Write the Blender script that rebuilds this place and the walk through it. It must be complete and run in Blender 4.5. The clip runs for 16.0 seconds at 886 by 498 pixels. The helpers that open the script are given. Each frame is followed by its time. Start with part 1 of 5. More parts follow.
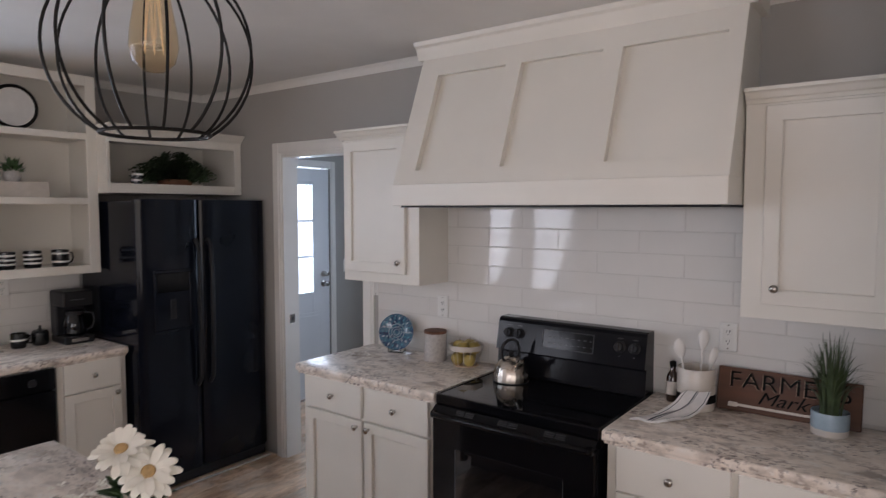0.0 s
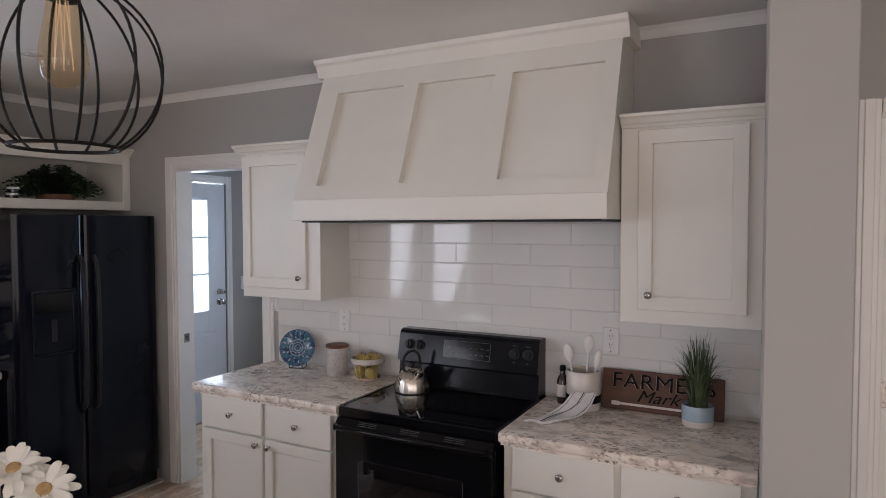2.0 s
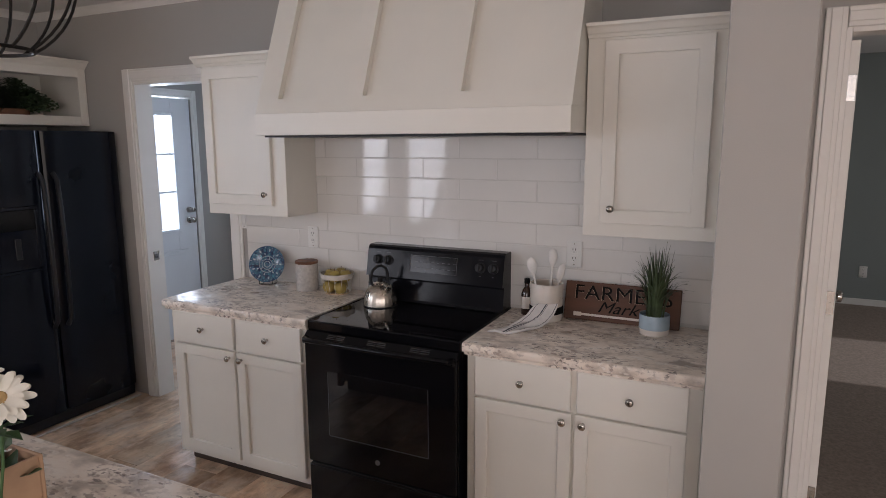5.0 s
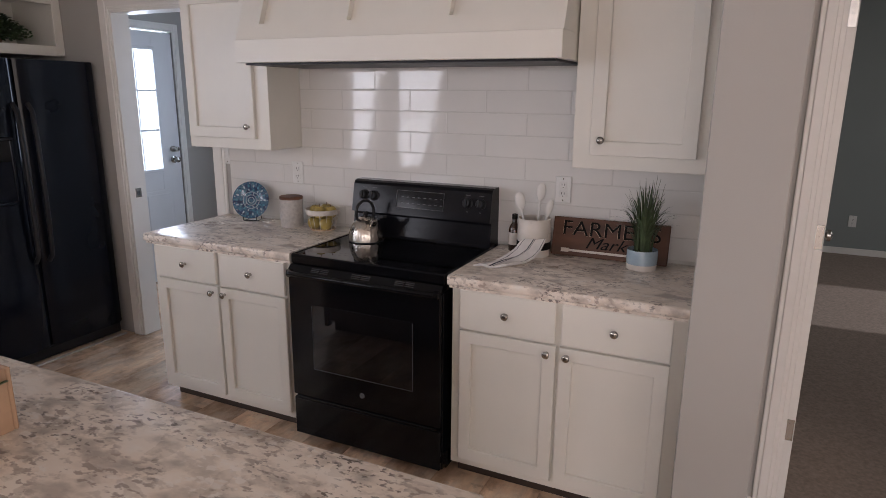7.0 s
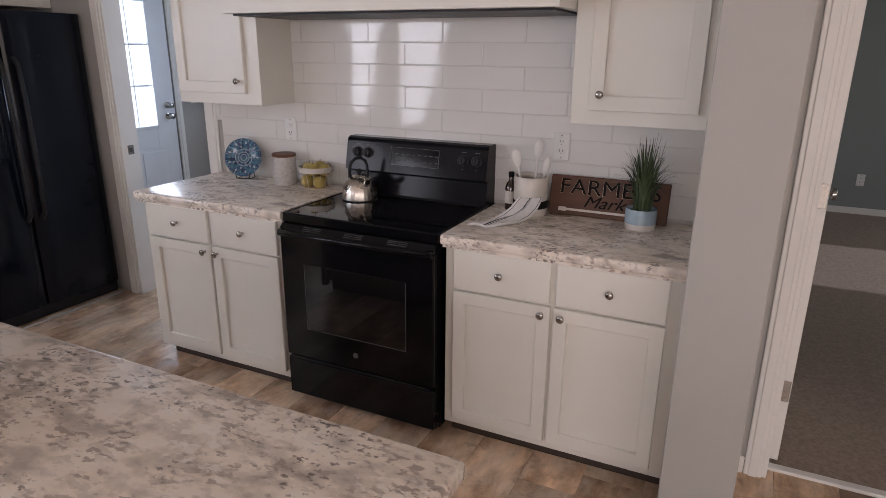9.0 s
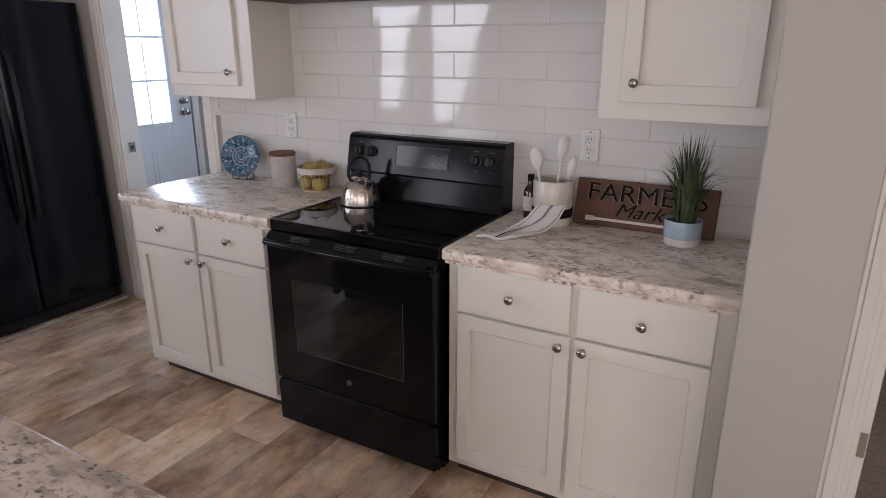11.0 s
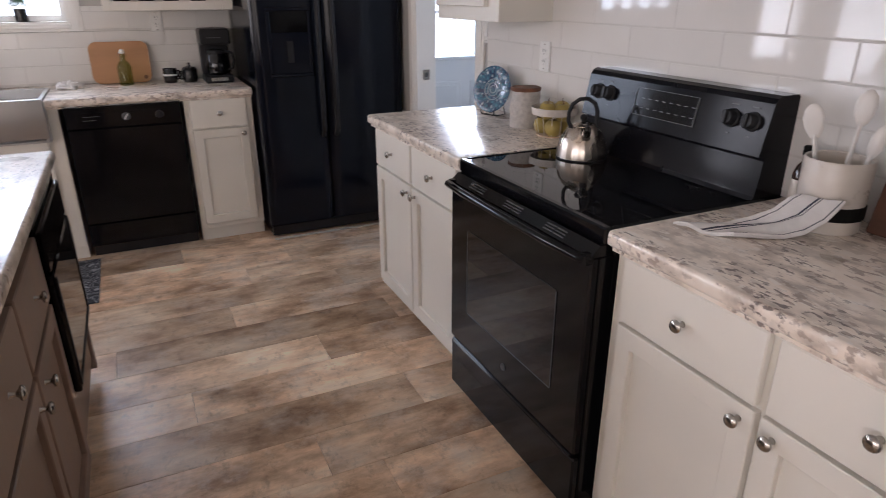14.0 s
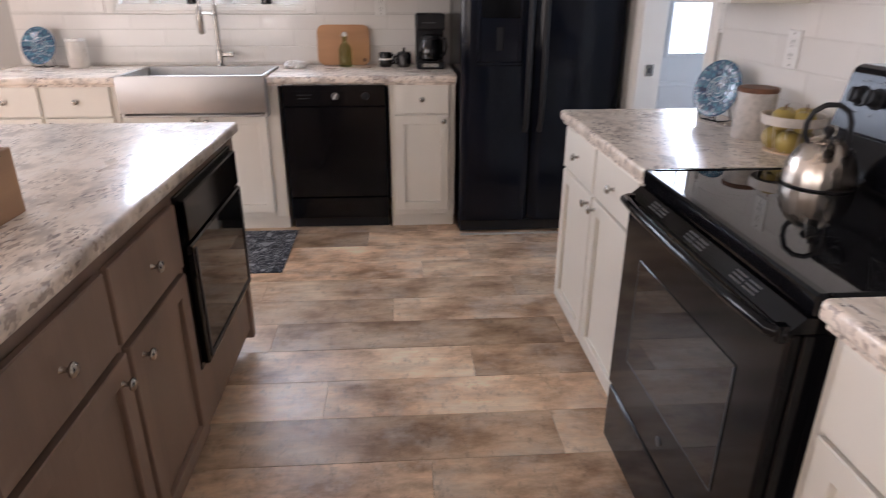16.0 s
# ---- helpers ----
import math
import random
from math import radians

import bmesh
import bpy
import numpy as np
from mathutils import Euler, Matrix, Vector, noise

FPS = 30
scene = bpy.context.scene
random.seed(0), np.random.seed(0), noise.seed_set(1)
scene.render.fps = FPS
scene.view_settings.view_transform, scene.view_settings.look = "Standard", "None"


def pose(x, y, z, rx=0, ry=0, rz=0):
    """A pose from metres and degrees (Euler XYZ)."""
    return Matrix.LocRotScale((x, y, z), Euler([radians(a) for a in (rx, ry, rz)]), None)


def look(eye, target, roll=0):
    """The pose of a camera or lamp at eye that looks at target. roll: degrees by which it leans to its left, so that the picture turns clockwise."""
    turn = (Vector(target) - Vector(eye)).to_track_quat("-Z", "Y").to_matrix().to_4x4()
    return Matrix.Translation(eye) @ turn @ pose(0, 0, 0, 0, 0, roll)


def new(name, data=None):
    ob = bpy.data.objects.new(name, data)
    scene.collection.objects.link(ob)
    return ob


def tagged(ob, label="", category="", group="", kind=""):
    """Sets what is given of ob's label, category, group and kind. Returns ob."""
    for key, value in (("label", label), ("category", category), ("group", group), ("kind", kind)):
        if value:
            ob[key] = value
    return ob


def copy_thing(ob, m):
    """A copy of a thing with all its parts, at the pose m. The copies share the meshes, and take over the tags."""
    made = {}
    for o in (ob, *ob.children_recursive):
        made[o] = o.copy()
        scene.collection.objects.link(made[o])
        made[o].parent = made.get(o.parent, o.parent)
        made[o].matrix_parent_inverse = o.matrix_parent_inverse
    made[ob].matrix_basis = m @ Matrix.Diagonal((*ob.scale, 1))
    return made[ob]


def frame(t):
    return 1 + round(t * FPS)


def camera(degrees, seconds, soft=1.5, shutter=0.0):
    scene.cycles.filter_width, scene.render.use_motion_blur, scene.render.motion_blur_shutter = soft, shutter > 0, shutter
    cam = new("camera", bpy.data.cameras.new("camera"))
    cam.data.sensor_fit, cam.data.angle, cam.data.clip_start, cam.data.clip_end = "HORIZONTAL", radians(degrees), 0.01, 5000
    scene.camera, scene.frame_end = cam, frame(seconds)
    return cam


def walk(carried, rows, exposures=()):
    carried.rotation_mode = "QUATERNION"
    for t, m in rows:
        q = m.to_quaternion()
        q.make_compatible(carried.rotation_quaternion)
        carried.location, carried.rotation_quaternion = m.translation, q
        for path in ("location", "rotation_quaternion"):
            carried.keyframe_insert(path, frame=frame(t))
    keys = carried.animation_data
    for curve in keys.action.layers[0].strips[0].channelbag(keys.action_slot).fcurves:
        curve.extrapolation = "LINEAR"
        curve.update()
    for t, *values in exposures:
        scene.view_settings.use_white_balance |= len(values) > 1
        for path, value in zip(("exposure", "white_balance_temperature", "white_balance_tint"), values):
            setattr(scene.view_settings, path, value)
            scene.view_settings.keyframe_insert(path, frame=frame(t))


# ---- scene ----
cam = camera(70.0, 16.0, soft=0.45, shutter=0.3)
PATH = [
    (0, (-0.006, 0.223, 1.729), (-1.2, 1.822, 1.602), 0.0),
    (0.2, (-0.016, 0.215, 1.729), (-1.144, 1.864, 1.657), 0.0),
    (0.5, (-0.061, 0.172, 1.737), (-1.124, 1.865, 1.663), 0.2),
    (1, (-0.078, 0.146, 1.727), (-1.065, 1.884, 1.656), 0.0),
    (1.5, (-0.044, 0.156, 1.726), (-0.997, 1.913, 1.652), -0.2),
    (2, (0.04, 0.151, 1.721), (-0.891, 1.92, 1.646), -0.1),
    (2.5, (0.099, 0.139, 1.726), (-0.82, 1.914, 1.646), -0.1),
    (3, (0.119, 0.135, 1.722), (-0.788, 1.915, 1.64), 0.0),
    (3.3, (0.113, 0.149, 1.717), (-0.785, 1.932, 1.603), -0.1),
    (3.5, (0.109, 0.16, 1.709), (-0.787, 1.943, 1.575), 0.0),
    (4, (0.097, 0.155, 1.718), (-0.78, 1.941, 1.52), -0.0),
    (6.3, (0.095, 0.204, 1.642), (-0.742, 1.969, 1.214), 0.2),
    (6.5, (0.093, 0.199, 1.627), (-0.734, 1.968, 1.195), 0.4),
    (7, (0.105, 0.215, 1.613), (-0.721, 1.974, 1.137), 0.5),
    (7.5, (0.097, 0.203, 1.597), (-0.714, 1.962, 1.096), 0.4),
    (8, (0.106, 0.191, 1.574), (-0.698, 1.949, 1.058), 0.6),
    (8.5, (0.127, 0.223, 1.602), (-0.685, 1.953, 1.015), 0.4),
    (11, (0.08, 0.673, 1.552), (-0.858, 2.33, 0.942), 0.0),
    (11.2, (0.132, 0.722, 1.546), (-0.927, 2.303, 0.927), -0.2),
    (11.5, (0.206, 0.795, 1.533), (-0.987, 2.273, 0.906), -0.3),
    (12, (0.287, 0.923, 1.5), (-0.953, 2.329, 0.802), -0.1),
    (12.5, (0.262, 1.054, 1.47), (-1.056, 2.378, 0.755), -0.0),
    (13, (0.192, 1.235, 1.45), (-1.263, 2.421, 0.76), 0.1),
    (13.5, (0.164, 1.348, 1.442), (-1.355, 2.428, 0.715), -0.1),
    (13.8, (0.177, 1.390, 1.430), (-1.431, 2.327, 0.699), 0.2),
    (14, (0.188, 1.444, 1.435), (-1.481, 2.248, 0.684), -0.0),
    (14.3, (0.204, 1.514, 1.427), (-1.527, 2.186, 0.684), 0.1),
    (14.5, (0.203, 1.553, 1.427), (-1.553, 2.149, 0.678), 0.1),
    (15, (0.177, 1.617, 1.421), (-1.608, 2.128, 0.679), 0.1),
    (15.5, (0.061, 1.691, 1.397), (-1.769, 2.073, 0.688), 0.1),
    (15.8, (-0.008, 1.714, 1.380), (-1.852, 2.002, 0.659), 0.3),
    (16, (-0.057, 1.744, 1.361), (-1.903, 1.876, 0.604), 0.2),
]

EXPOSURES = [(0.0, -1.15, 5650, 16), (4.0, -1.13, 5750, 16), (8.0, -1.0, 5850, 19), (11.0, -0.86, 5700, 18), (13.0, -0.83, 5750, 18), (14.2, -0.68, 5750, 18), (15.0, -0.52, 5800, 18), (16.0, -0.42, 5850, 19)]
walk(cam, [(t, look(eye, target, roll)) for t, eye, target, roll in PATH], EXPOSURES)

# ---- world and light ----
world = bpy.data.worlds.new("world")
scene.world = world
world.use_nodes = True
wn = world.node_tree.nodes
sky = wn.new("ShaderNodeTexSky")
sky.sky_type, sky.sun_disc = "NISHITA", False
SUN_UP, SUN_ROUND = radians(27), radians(88)
sky.sun_elevation, sky.sun_rotation = SUN_UP, SUN_ROUND
world.node_tree.links.new(sky.outputs[0], wn["Background"].inputs[0])
wn["Background"].inputs[1].default_value = 0.1
sun = new("sun", bpy.data.lights.new("sun", "SUN"))
sun.data.energy, sun.data.angle, sun.data.color = 3.0, radians(0.5), (1.0, 0.94, 0.86)
sun.matrix_world = look((0, 0, 0), (-math.sin(SUN_ROUND) * math.cos(SUN_UP), -math.cos(SUN_ROUND) * math.cos(SUN_UP), -math.sin(SUN_UP)))


def area_lamp(name, where, aim, wide, high, watts, colour=(0.93, 0.97, 1.0)):
    lamp = new(name, bpy.data.lights.new(name, "AREA"))
    lamp.data.shape, lamp.data.size, lamp.data.size_y = "RECTANGLE", wide, high
    lamp.data.energy, lamp.data.color = watts, colour
    lamp.matrix_world = look(where, aim)
    return lamp


WX, WY = -4.36, 3.02          # sink wall, range wall
CEIL = 2.57
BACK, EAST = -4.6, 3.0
COOL, WARM = (0.85, 0.94, 1.0), (1.0, 0.965, 0.925)
area_lamp("daylight_sink_window", (WX - 0.135, 0.605, 1.70), (WX + 1.0, 0.605, 1.70), 1.3, 1.05, 52, COOL)
area_lamp("daylight_door_glass", (WX - 0.085, 3.829, 1.45), (WX + 1.0, 3.829, 1.45), 0.9, 1.3, 55, COOL)
# Added bluish fill, placed out of view to brighten the outer door.
area_lamp("daylight_utility_window", (-2.9, 5.08, 1.5), (-2.9, 4.0, 1.3), 1.0, 1.1, 40, (0.74, 0.87, 1.0))
area_lamp("daylight_dining_window", (WX - 0.17, -1.35, 1.25), (WX + 1.0, -1.35, 0.9), 0.95, 2.0, 90, WARM)
area_lamp("daylight_patio_window", (WX - 0.17, -2.9, 1.25), (WX + 1.0, -2.9, 0.9), 1.5, 2.0, 125, WARM)
# Added warm fill through an unseen south opening, brightens the range wall and casing.
area_lamp("daylight_front_window", (1.2, BACK - 0.17, 1.5), (1.2, BACK + 1.0, 1.0), 2.8, 1.8, 180, (1.0, 0.90, 0.80))
# Added warm fill from the unseen east side, for the bedroom casing and sink fronts.
area_lamp("daylight_side_window", (EAST + 0.17, -1.55, 1.3), (EAST - 1.0, -1.3, 1.1), 3.6, 1.9, 105, (1.0, 0.85, 0.70))
area_lamp("daylight_bedroom_window", (4.16, 5.95, 1.5), (3.0, 5.8, 1.2), 1.3, 1.3, 60, (1.0, 0.92, 0.82))

# ---- materials ----


def material(name, colour, rough=0.5, metal=0.0, vary=0.06, size=6.0, grain=0.0, grain_size=120.0, stretch=(1, 1, 1), coat=0.0, emit=0.0, rand=0.0):
    """A principled surface with broad tone variation and a fine relief."""
    m = bpy.data.materials.new(name)
    m.use_nodes = True
    nt = m.node_tree
    n, link = nt.nodes, nt.links.new
    b = n["Principled BSDF"]
    b.inputs["Roughness"].default_value, b.inputs["Metallic"].default_value = rough, metal
    b.inputs["Coat Weight"].default_value = coat
    b.inputs["Coat Roughness"].default_value = 0.05
    co = n.new("ShaderNodeTexCoord")
    mp = n.new("ShaderNodeMapping")
    mp.inputs["Scale"].default_value = stretch
    link(co.outputs["Object"], mp.inputs[0])
    no = n.new("ShaderNodeTexNoise")
    no.inputs["Scale"].default_value, no.inputs["Detail"].default_value = size, 5
    link(mp.outputs[0], no.inputs["Vector"])
    ramp = n.new("ShaderNodeMapRange")
    ramp.inputs["From Min"].default_value, ramp.inputs["From Max"].default_value = 0.3, 0.7
    ramp.inputs["To Min"].default_value, ramp.inputs["To Max"].default_value = 1 - vary, 1 + vary
    link(no.outputs["Fac"], ramp.inputs["Value"])
    mix = n.new("ShaderNodeVectorMath")
    mix.operation = "SCALE"
    mix.inputs[0].default_value = colour
    link(ramp.outputs[0], mix.inputs["Scale"])
    last = mix
    if rand:
        oi = n.new("ShaderNodeObjectInfo")
        rr = n.new("ShaderNodeMapRange")
        rr.inputs["To Min"].default_value, rr.inputs["To Max"].default_value = 1 - rand, 1 + rand
        link(oi.outputs["Random"], rr.inputs["Value"])
        last = n.new("ShaderNodeVectorMath")
        last.operation = "SCALE"
        link(mix.outputs[0], last.inputs[0])
        link(rr.outputs[0], last.inputs["Scale"])
    link(last.outputs[0], b.inputs["Base Color"])
    rm = n.new("ShaderNodeMapRange")
    rm.inputs["From Min"].default_value, rm.inputs["From Max"].default_value = 0.3, 0.7
    rm.inputs["To Min"].default_value, rm.inputs["To Max"].default_value = rough * 0.85, min(1, rough * 1.15)
    link(no.outputs["Fac"], rm.inputs["Value"])
    link(rm.outputs[0], b.inputs["Roughness"])
    if grain:
        fine = n.new("ShaderNodeTexNoise")
        fine.inputs["Scale"].default_value, fine.inputs["Detail"].default_value = grain_size, 3
        link(mp.outputs[0], fine.inputs["Vector"])
        bump = n.new("ShaderNodeBump")
        bump.inputs["Strength"].default_value, bump.inputs["Distance"].default_value = grain, 0.002
        link(fine.outputs["Fac"], bump.inputs["Height"])
        link(bump.outputs[0], b.inputs["Normal"])
    if emit:
        b.inputs["Emission Color"].default_value = (*colour, 1)
        b.inputs["Emission Strength"].default_value = emit
    return m


def ramped(m, stops, texture, scale, stretch=(1, 1, 1), detail=6, seed=0.0):
    """Replace the colour of a material by a noise run through a colour ramp; returns the ramp node."""
    nt = m.node_tree
    n, link = nt.nodes, nt.links.new
    b = n["Principled BSDF"]
    co = n.new("ShaderNodeTexCoord")
    mp = n.new("ShaderNodeMapping")
    mp.inputs["Scale"].default_value, mp.inputs["Location"].default_value = stretch, (seed, seed, seed)
    link(co.outputs["Object"], mp.inputs[0])
    tx = n.new(texture)
    tx.inputs["Scale"].default_value = scale
    tx.inputs["Detail"].default_value = detail
    link(mp.outputs[0], tx.inputs["Vector"])
    cr = n.new("ShaderNodeValToRGB")
    el = cr.color_ramp.elements
    while len(el) < len(stops):
        el.new(0.5)
    for e, (p, c) in zip(el, stops):
        e.position, e.color = p, (*c, 1)
    link(tx.outputs[0], cr.inputs[0])
    link(cr.outputs[0], b.inputs["Base Color"])
    return cr


def granite_laminate():
    """Stone-look laminate: pale cream ground with grey clouds, tan flakes, dark flecks and white chips."""
    m = material("granite_laminate", (0.6, 0.55, 0.5), rough=0.3, coat=0.35)
    base = ramped(m, [(0.35, (0.46, 0.40, 0.345)), (0.44, (0.67, 0.585, 0.50)), (0.51, (0.83, 0.735, 0.635)), (0.66, (0.87, 0.80, 0.715))],
                  "ShaderNodeTexNoise", 12, stretch=(0.75, 1.2, 1), detail=9)
    n, link = m.node_tree.nodes, m.node_tree.links.new
    last = base.outputs[0]
    flakes = ((40, 0.53, 0.42, 0.6, (0.58, 0.50, 0.43, 1), 2.0), (50, 0.55, 0.46, 0.7, (0.87, 0.82, 0.76, 1), 7.0),
              (50, 0.54, 0.45, 0.8, (0.34, 0.265, 0.22, 1), 4.0), (72, 0.555, 0.50, 0.85, (0.13, 0.10, 0.09, 1), 11.0))
    for size, cut, patch, most, colour, seed in flakes:
        speck = ramped(m, [(0.0, (0, 0, 0)), (cut, (0, 0, 0)), (cut + 0.06, (most, most, most))], "ShaderNodeTexNoise", size, stretch=(0.7, 1.25, 1), detail=6, seed=seed)
        big = ramped(m, [(patch, (0, 0, 0)), (patch + 0.1, (1, 1, 1))], "ShaderNodeTexNoise", 8, stretch=(0.7, 1.2, 1), detail=5, seed=seed + 5)
        mul = n.new("ShaderNodeMath")
        mul.operation = "MULTIPLY"
        link(speck.outputs[0], mul.inputs[0])
        link(big.outputs[0], mul.inputs[1])
        mix = n.new("ShaderNodeMixRGB")
        mix.inputs[2].default_value = colour
        link(mul.outputs[0], mix.inputs[0])
        link(last, mix.inputs[1])
        last = mix.outputs[0]
    link(last, n["Principled BSDF"].inputs["Base Color"])
    return m


def plank_vinyl():
    """Weathered wood print: tan ground, long dark streaks, chalky wash and short saw marks, each board of its own tone."""
    m = material("plank_vinyl", (0.3, 0.22, 0.16), rough=0.36, grain=0.15, grain_size=90, stretch=(1, 0.12, 1))
    n, link = m.node_tree.nodes, m.node_tree.links.new
    b = n["Principled BSDF"]
    oi = n.new("ShaderNodeObjectInfo")
    co = n.new("ShaderNodeTexCoord")
    shift = n.new("ShaderNodeVectorMath")
    shift.operation = "MULTIPLY_ADD"
    comb = n.new("ShaderNodeCombineXYZ")
    for i in range(3):
        link(oi.outputs["Random"], comb.inputs[i])
    link(comb.outputs[0], shift.inputs[0])
    shift.inputs[1].default_value = (37, 53, 11)
    link(co.outputs["Object"], shift.inputs[2])

    def field(stretch, scale, detail, rough, low, high, to_low, to_high):
        mp = n.new("ShaderNodeMapping")
        mp.inputs["Scale"].default_value = stretch
        link(shift.outputs[0], mp.inputs[0])
        tx = n.new("ShaderNodeTexNoise")
        tx.inputs["Scale"].default_value, tx.inputs["Detail"].default_value, tx.inputs["Roughness"].default_value = scale, detail, rough
        link(mp.outputs[0], tx.inputs["Vector"])
        mr = n.new("ShaderNodeMapRange")
        mr.inputs["From Min"].default_value, mr.inputs["From Max"].default_value = low, high
        mr.inputs["To Min"].default_value, mr.inputs["To Max"].default_value = to_low, to_high
        link(tx.outputs["Fac"], mr.inputs["Value"])
        return mr.outputs[0]

    def scaled(vector, factor):
        sc = n.new("ShaderNodeVectorMath")
        sc.operation = "SCALE"
        link(vector, sc.inputs[0])
        link(factor, sc.inputs["Scale"])
        return sc.outputs[0]

    cr = n.new("ShaderNodeValToRGB")
    el = cr.color_ramp.elements
    el.new(0.5)
    el.new(0.6)
    for e, (p, c) in zip(el, [(0.0, (0.29, 0.17, 0.095)), (0.35, (0.55, 0.37, 0.233)), (0.65, (0.75, 0.55, 0.375)), (1.0, (0.86, 0.70, 0.52))]):
        e.position, e.color = p, (*c, 1)
    link(field((1, 0.55, 1), 5, 8, 0.62, 0.34, 0.66, 0.0, 1.0), cr.inputs[0])
    wash = n.new("ShaderNodeMixRGB")
    wash.inputs[2].default_value = (0.72, 0.63, 0.535, 1)
    link(field((1, 0.8, 1), 5, 9, 0.66, 0.50, 0.66, 0.0, 0.55), wash.inputs[0])
    link(cr.outputs[0], wash.inputs[1])
    worn = scaled(wash.outputs[0], field((1, 0.22, 1), 24, 6, 0.62, 0.36, 0.64, 0.86, 1.10))
    worn = scaled(worn, field((0.7, 1.0, 1), 26, 7, 0.7, 0.54, 0.68, 1.0, 0.72))
    tone = n.new("ShaderNodeMapRange")
    tone.inputs["To Min"].default_value, tone.inputs["To Max"].default_value = 0.72, 1.32
    link(oi.outputs["Random"], tone.inputs["Value"])
    link(scaled(worn, tone.outputs[0]), b.inputs["Base Color"])
    return m


def clear_glass(name, tint=(1, 1, 1), rough=0.0):
    """Thin glass: clear straight through, with a mirror-like gloss."""
    m = bpy.data.materials.new(name)
    m.use_nodes = True
    n, link = m.node_tree.nodes, m.node_tree.links.new
    n.remove(n["Principled BSDF"])
    tr, gl, mx, lw = n.new("ShaderNodeBsdfTransparent"), n.new("ShaderNodeBsdfGlossy"), n.new("ShaderNodeMixShader"), n.new("ShaderNodeLayerWeight")
    steep, fr = n.new("ShaderNodeMath"), n.new("ShaderNodeMath")
    steep.operation, steep.inputs[1].default_value = "POWER", 5
    fr.operation, fr.inputs[1].default_value, fr.inputs[2].default_value = "MULTIPLY_ADD", 0.9, 0.04
    link(lw.outputs["Facing"], steep.inputs[0])
    link(steep.outputs[0], fr.inputs[0])
    tr.inputs[0].default_value = (*tint, 1)
    gl.inputs["Roughness"].default_value = rough
    link(fr.outputs[0], mx.inputs[0])
    link(tr.outputs[0], mx.inputs[1])
    link(gl.outputs[0], mx.inputs[2])
    link(mx.outputs[0], n["Material Output"].inputs[0])
    return m


WHITE = material("cabinet_white_paint", (0.76, 0.73, 0.66), rough=0.38, vary=0.03, size=3, grain=0.05, grain_size=160)
TRIM = material("trim_white_paint", (0.80, 0.78, 0.74), rough=0.4, vary=0.03, size=4, grain=0.04)
WALL = material("wall_gray_paint", (0.40, 0.385, 0.358), rough=0.75, vary=0.04, size=2, grain=0.18, grain_size=220)
BEDWALL = material("bedroom_wall_paint", (0.25, 0.275, 0.265), rough=0.8, vary=0.04, size=2, grain=0.18, grain_size=220)
CEILING = material("ceiling_white_texture", (0.74, 0.73, 0.71), rough=0.9, vary=0.04, size=3, grain=0.3, grain_size=90)
TILE = material("white_gloss_tile", (0.74, 0.72, 0.685), rough=0.045, vary=0.02, size=5, grain=0.02, grain_size=14, coat=0.1, rand=0.02)
GROUT = material("pale_grout", (0.63, 0.61, 0.575), rough=0.9, vary=0.06, size=30, grain=0.3)
LAMINATE = granite_laminate()
PLANK = plank_vinyl()
FLOOR = material("floor_underlay", (0.24, 0.17, 0.12), rough=0.7, vary=0.1)
BLACK = material("black_enamel", (0.004, 0.004, 0.005), rough=0.1, vary=0.2, size=4)
FRIDGE = material("black_fridge_enamel", (0.005, 0.0065, 0.012), rough=0.09, vary=0.2, size=3, grain=0.03, grain_size=300)
BLACKGLASS = material("black_glass", (0.006, 0.006, 0.007), rough=0.025, vary=0.1, size=3)
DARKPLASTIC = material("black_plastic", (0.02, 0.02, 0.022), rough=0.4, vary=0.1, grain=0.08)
BURNER = material("burner_mark_grey", (0.03, 0.03, 0.03), rough=0.12, vary=0.1)
SILVERPRINT = material("silver_print", (0.085, 0.085, 0.085), rough=0.4)
STEEL = material("brushed_steel", (0.55, 0.54, 0.53), rough=0.27, metal=1.0, vary=0.08, size=5, grain=0.12, grain_size=60, stretch=(1, 0.04, 1))
SINKSTEEL = material("satin_sink_steel", (0.44, 0.43, 0.42), rough=0.42, metal=1.0, vary=0.08, size=5, grain=0.1, grain_size=60, stretch=(0.04, 1, 1))
KETTLESTEEL = material("kettle_steel", (0.62, 0.56, 0.49), rough=0.27, metal=1.0, vary=0.06, size=6)
NICKEL = material("satin_nickel", (0.42, 0.40, 0.37), rough=0.25, metal=1.0, vary=0.05)
IRON = material("black_iron_wire", (0.006, 0.0055, 0.005), rough=0.45, vary=0.2, size=30, grain=0.1)
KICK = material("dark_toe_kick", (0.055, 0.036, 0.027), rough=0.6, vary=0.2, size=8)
STAIN = material("grey_brown_stain", (0.235, 0.163, 0.125), rough=0.45, vary=0.22, size=9, grain=0.2, grain_size=80, stretch=(1, 1, 0.12))
DOORPAINT = material("door_white_paint", (0.72, 0.74, 0.76), rough=0.4, vary=0.03, size=4, grain=0.06)
GLASS = clear_glass("window_glass")
BULBGLASS = clear_glass("amber_bulb_glass", (0.97, 0.87, 0.70))
FILAMENT = material("glowing_filament", (0.9, 0.72, 0.46), emit=0.12)
GREEN = material("leaf_green", (0.05, 0.10, 0.035), rough=0.55, vary=0.4, size=14, rand=0.15)
DARKGREEN = material("fern_green", (0.034, 0.060, 0.024), rough=0.6, vary=0.4, size=14)
GRASS = material("grass_blade_green", (0.062, 0.088, 0.036), rough=0.5, vary=0.45, size=25)
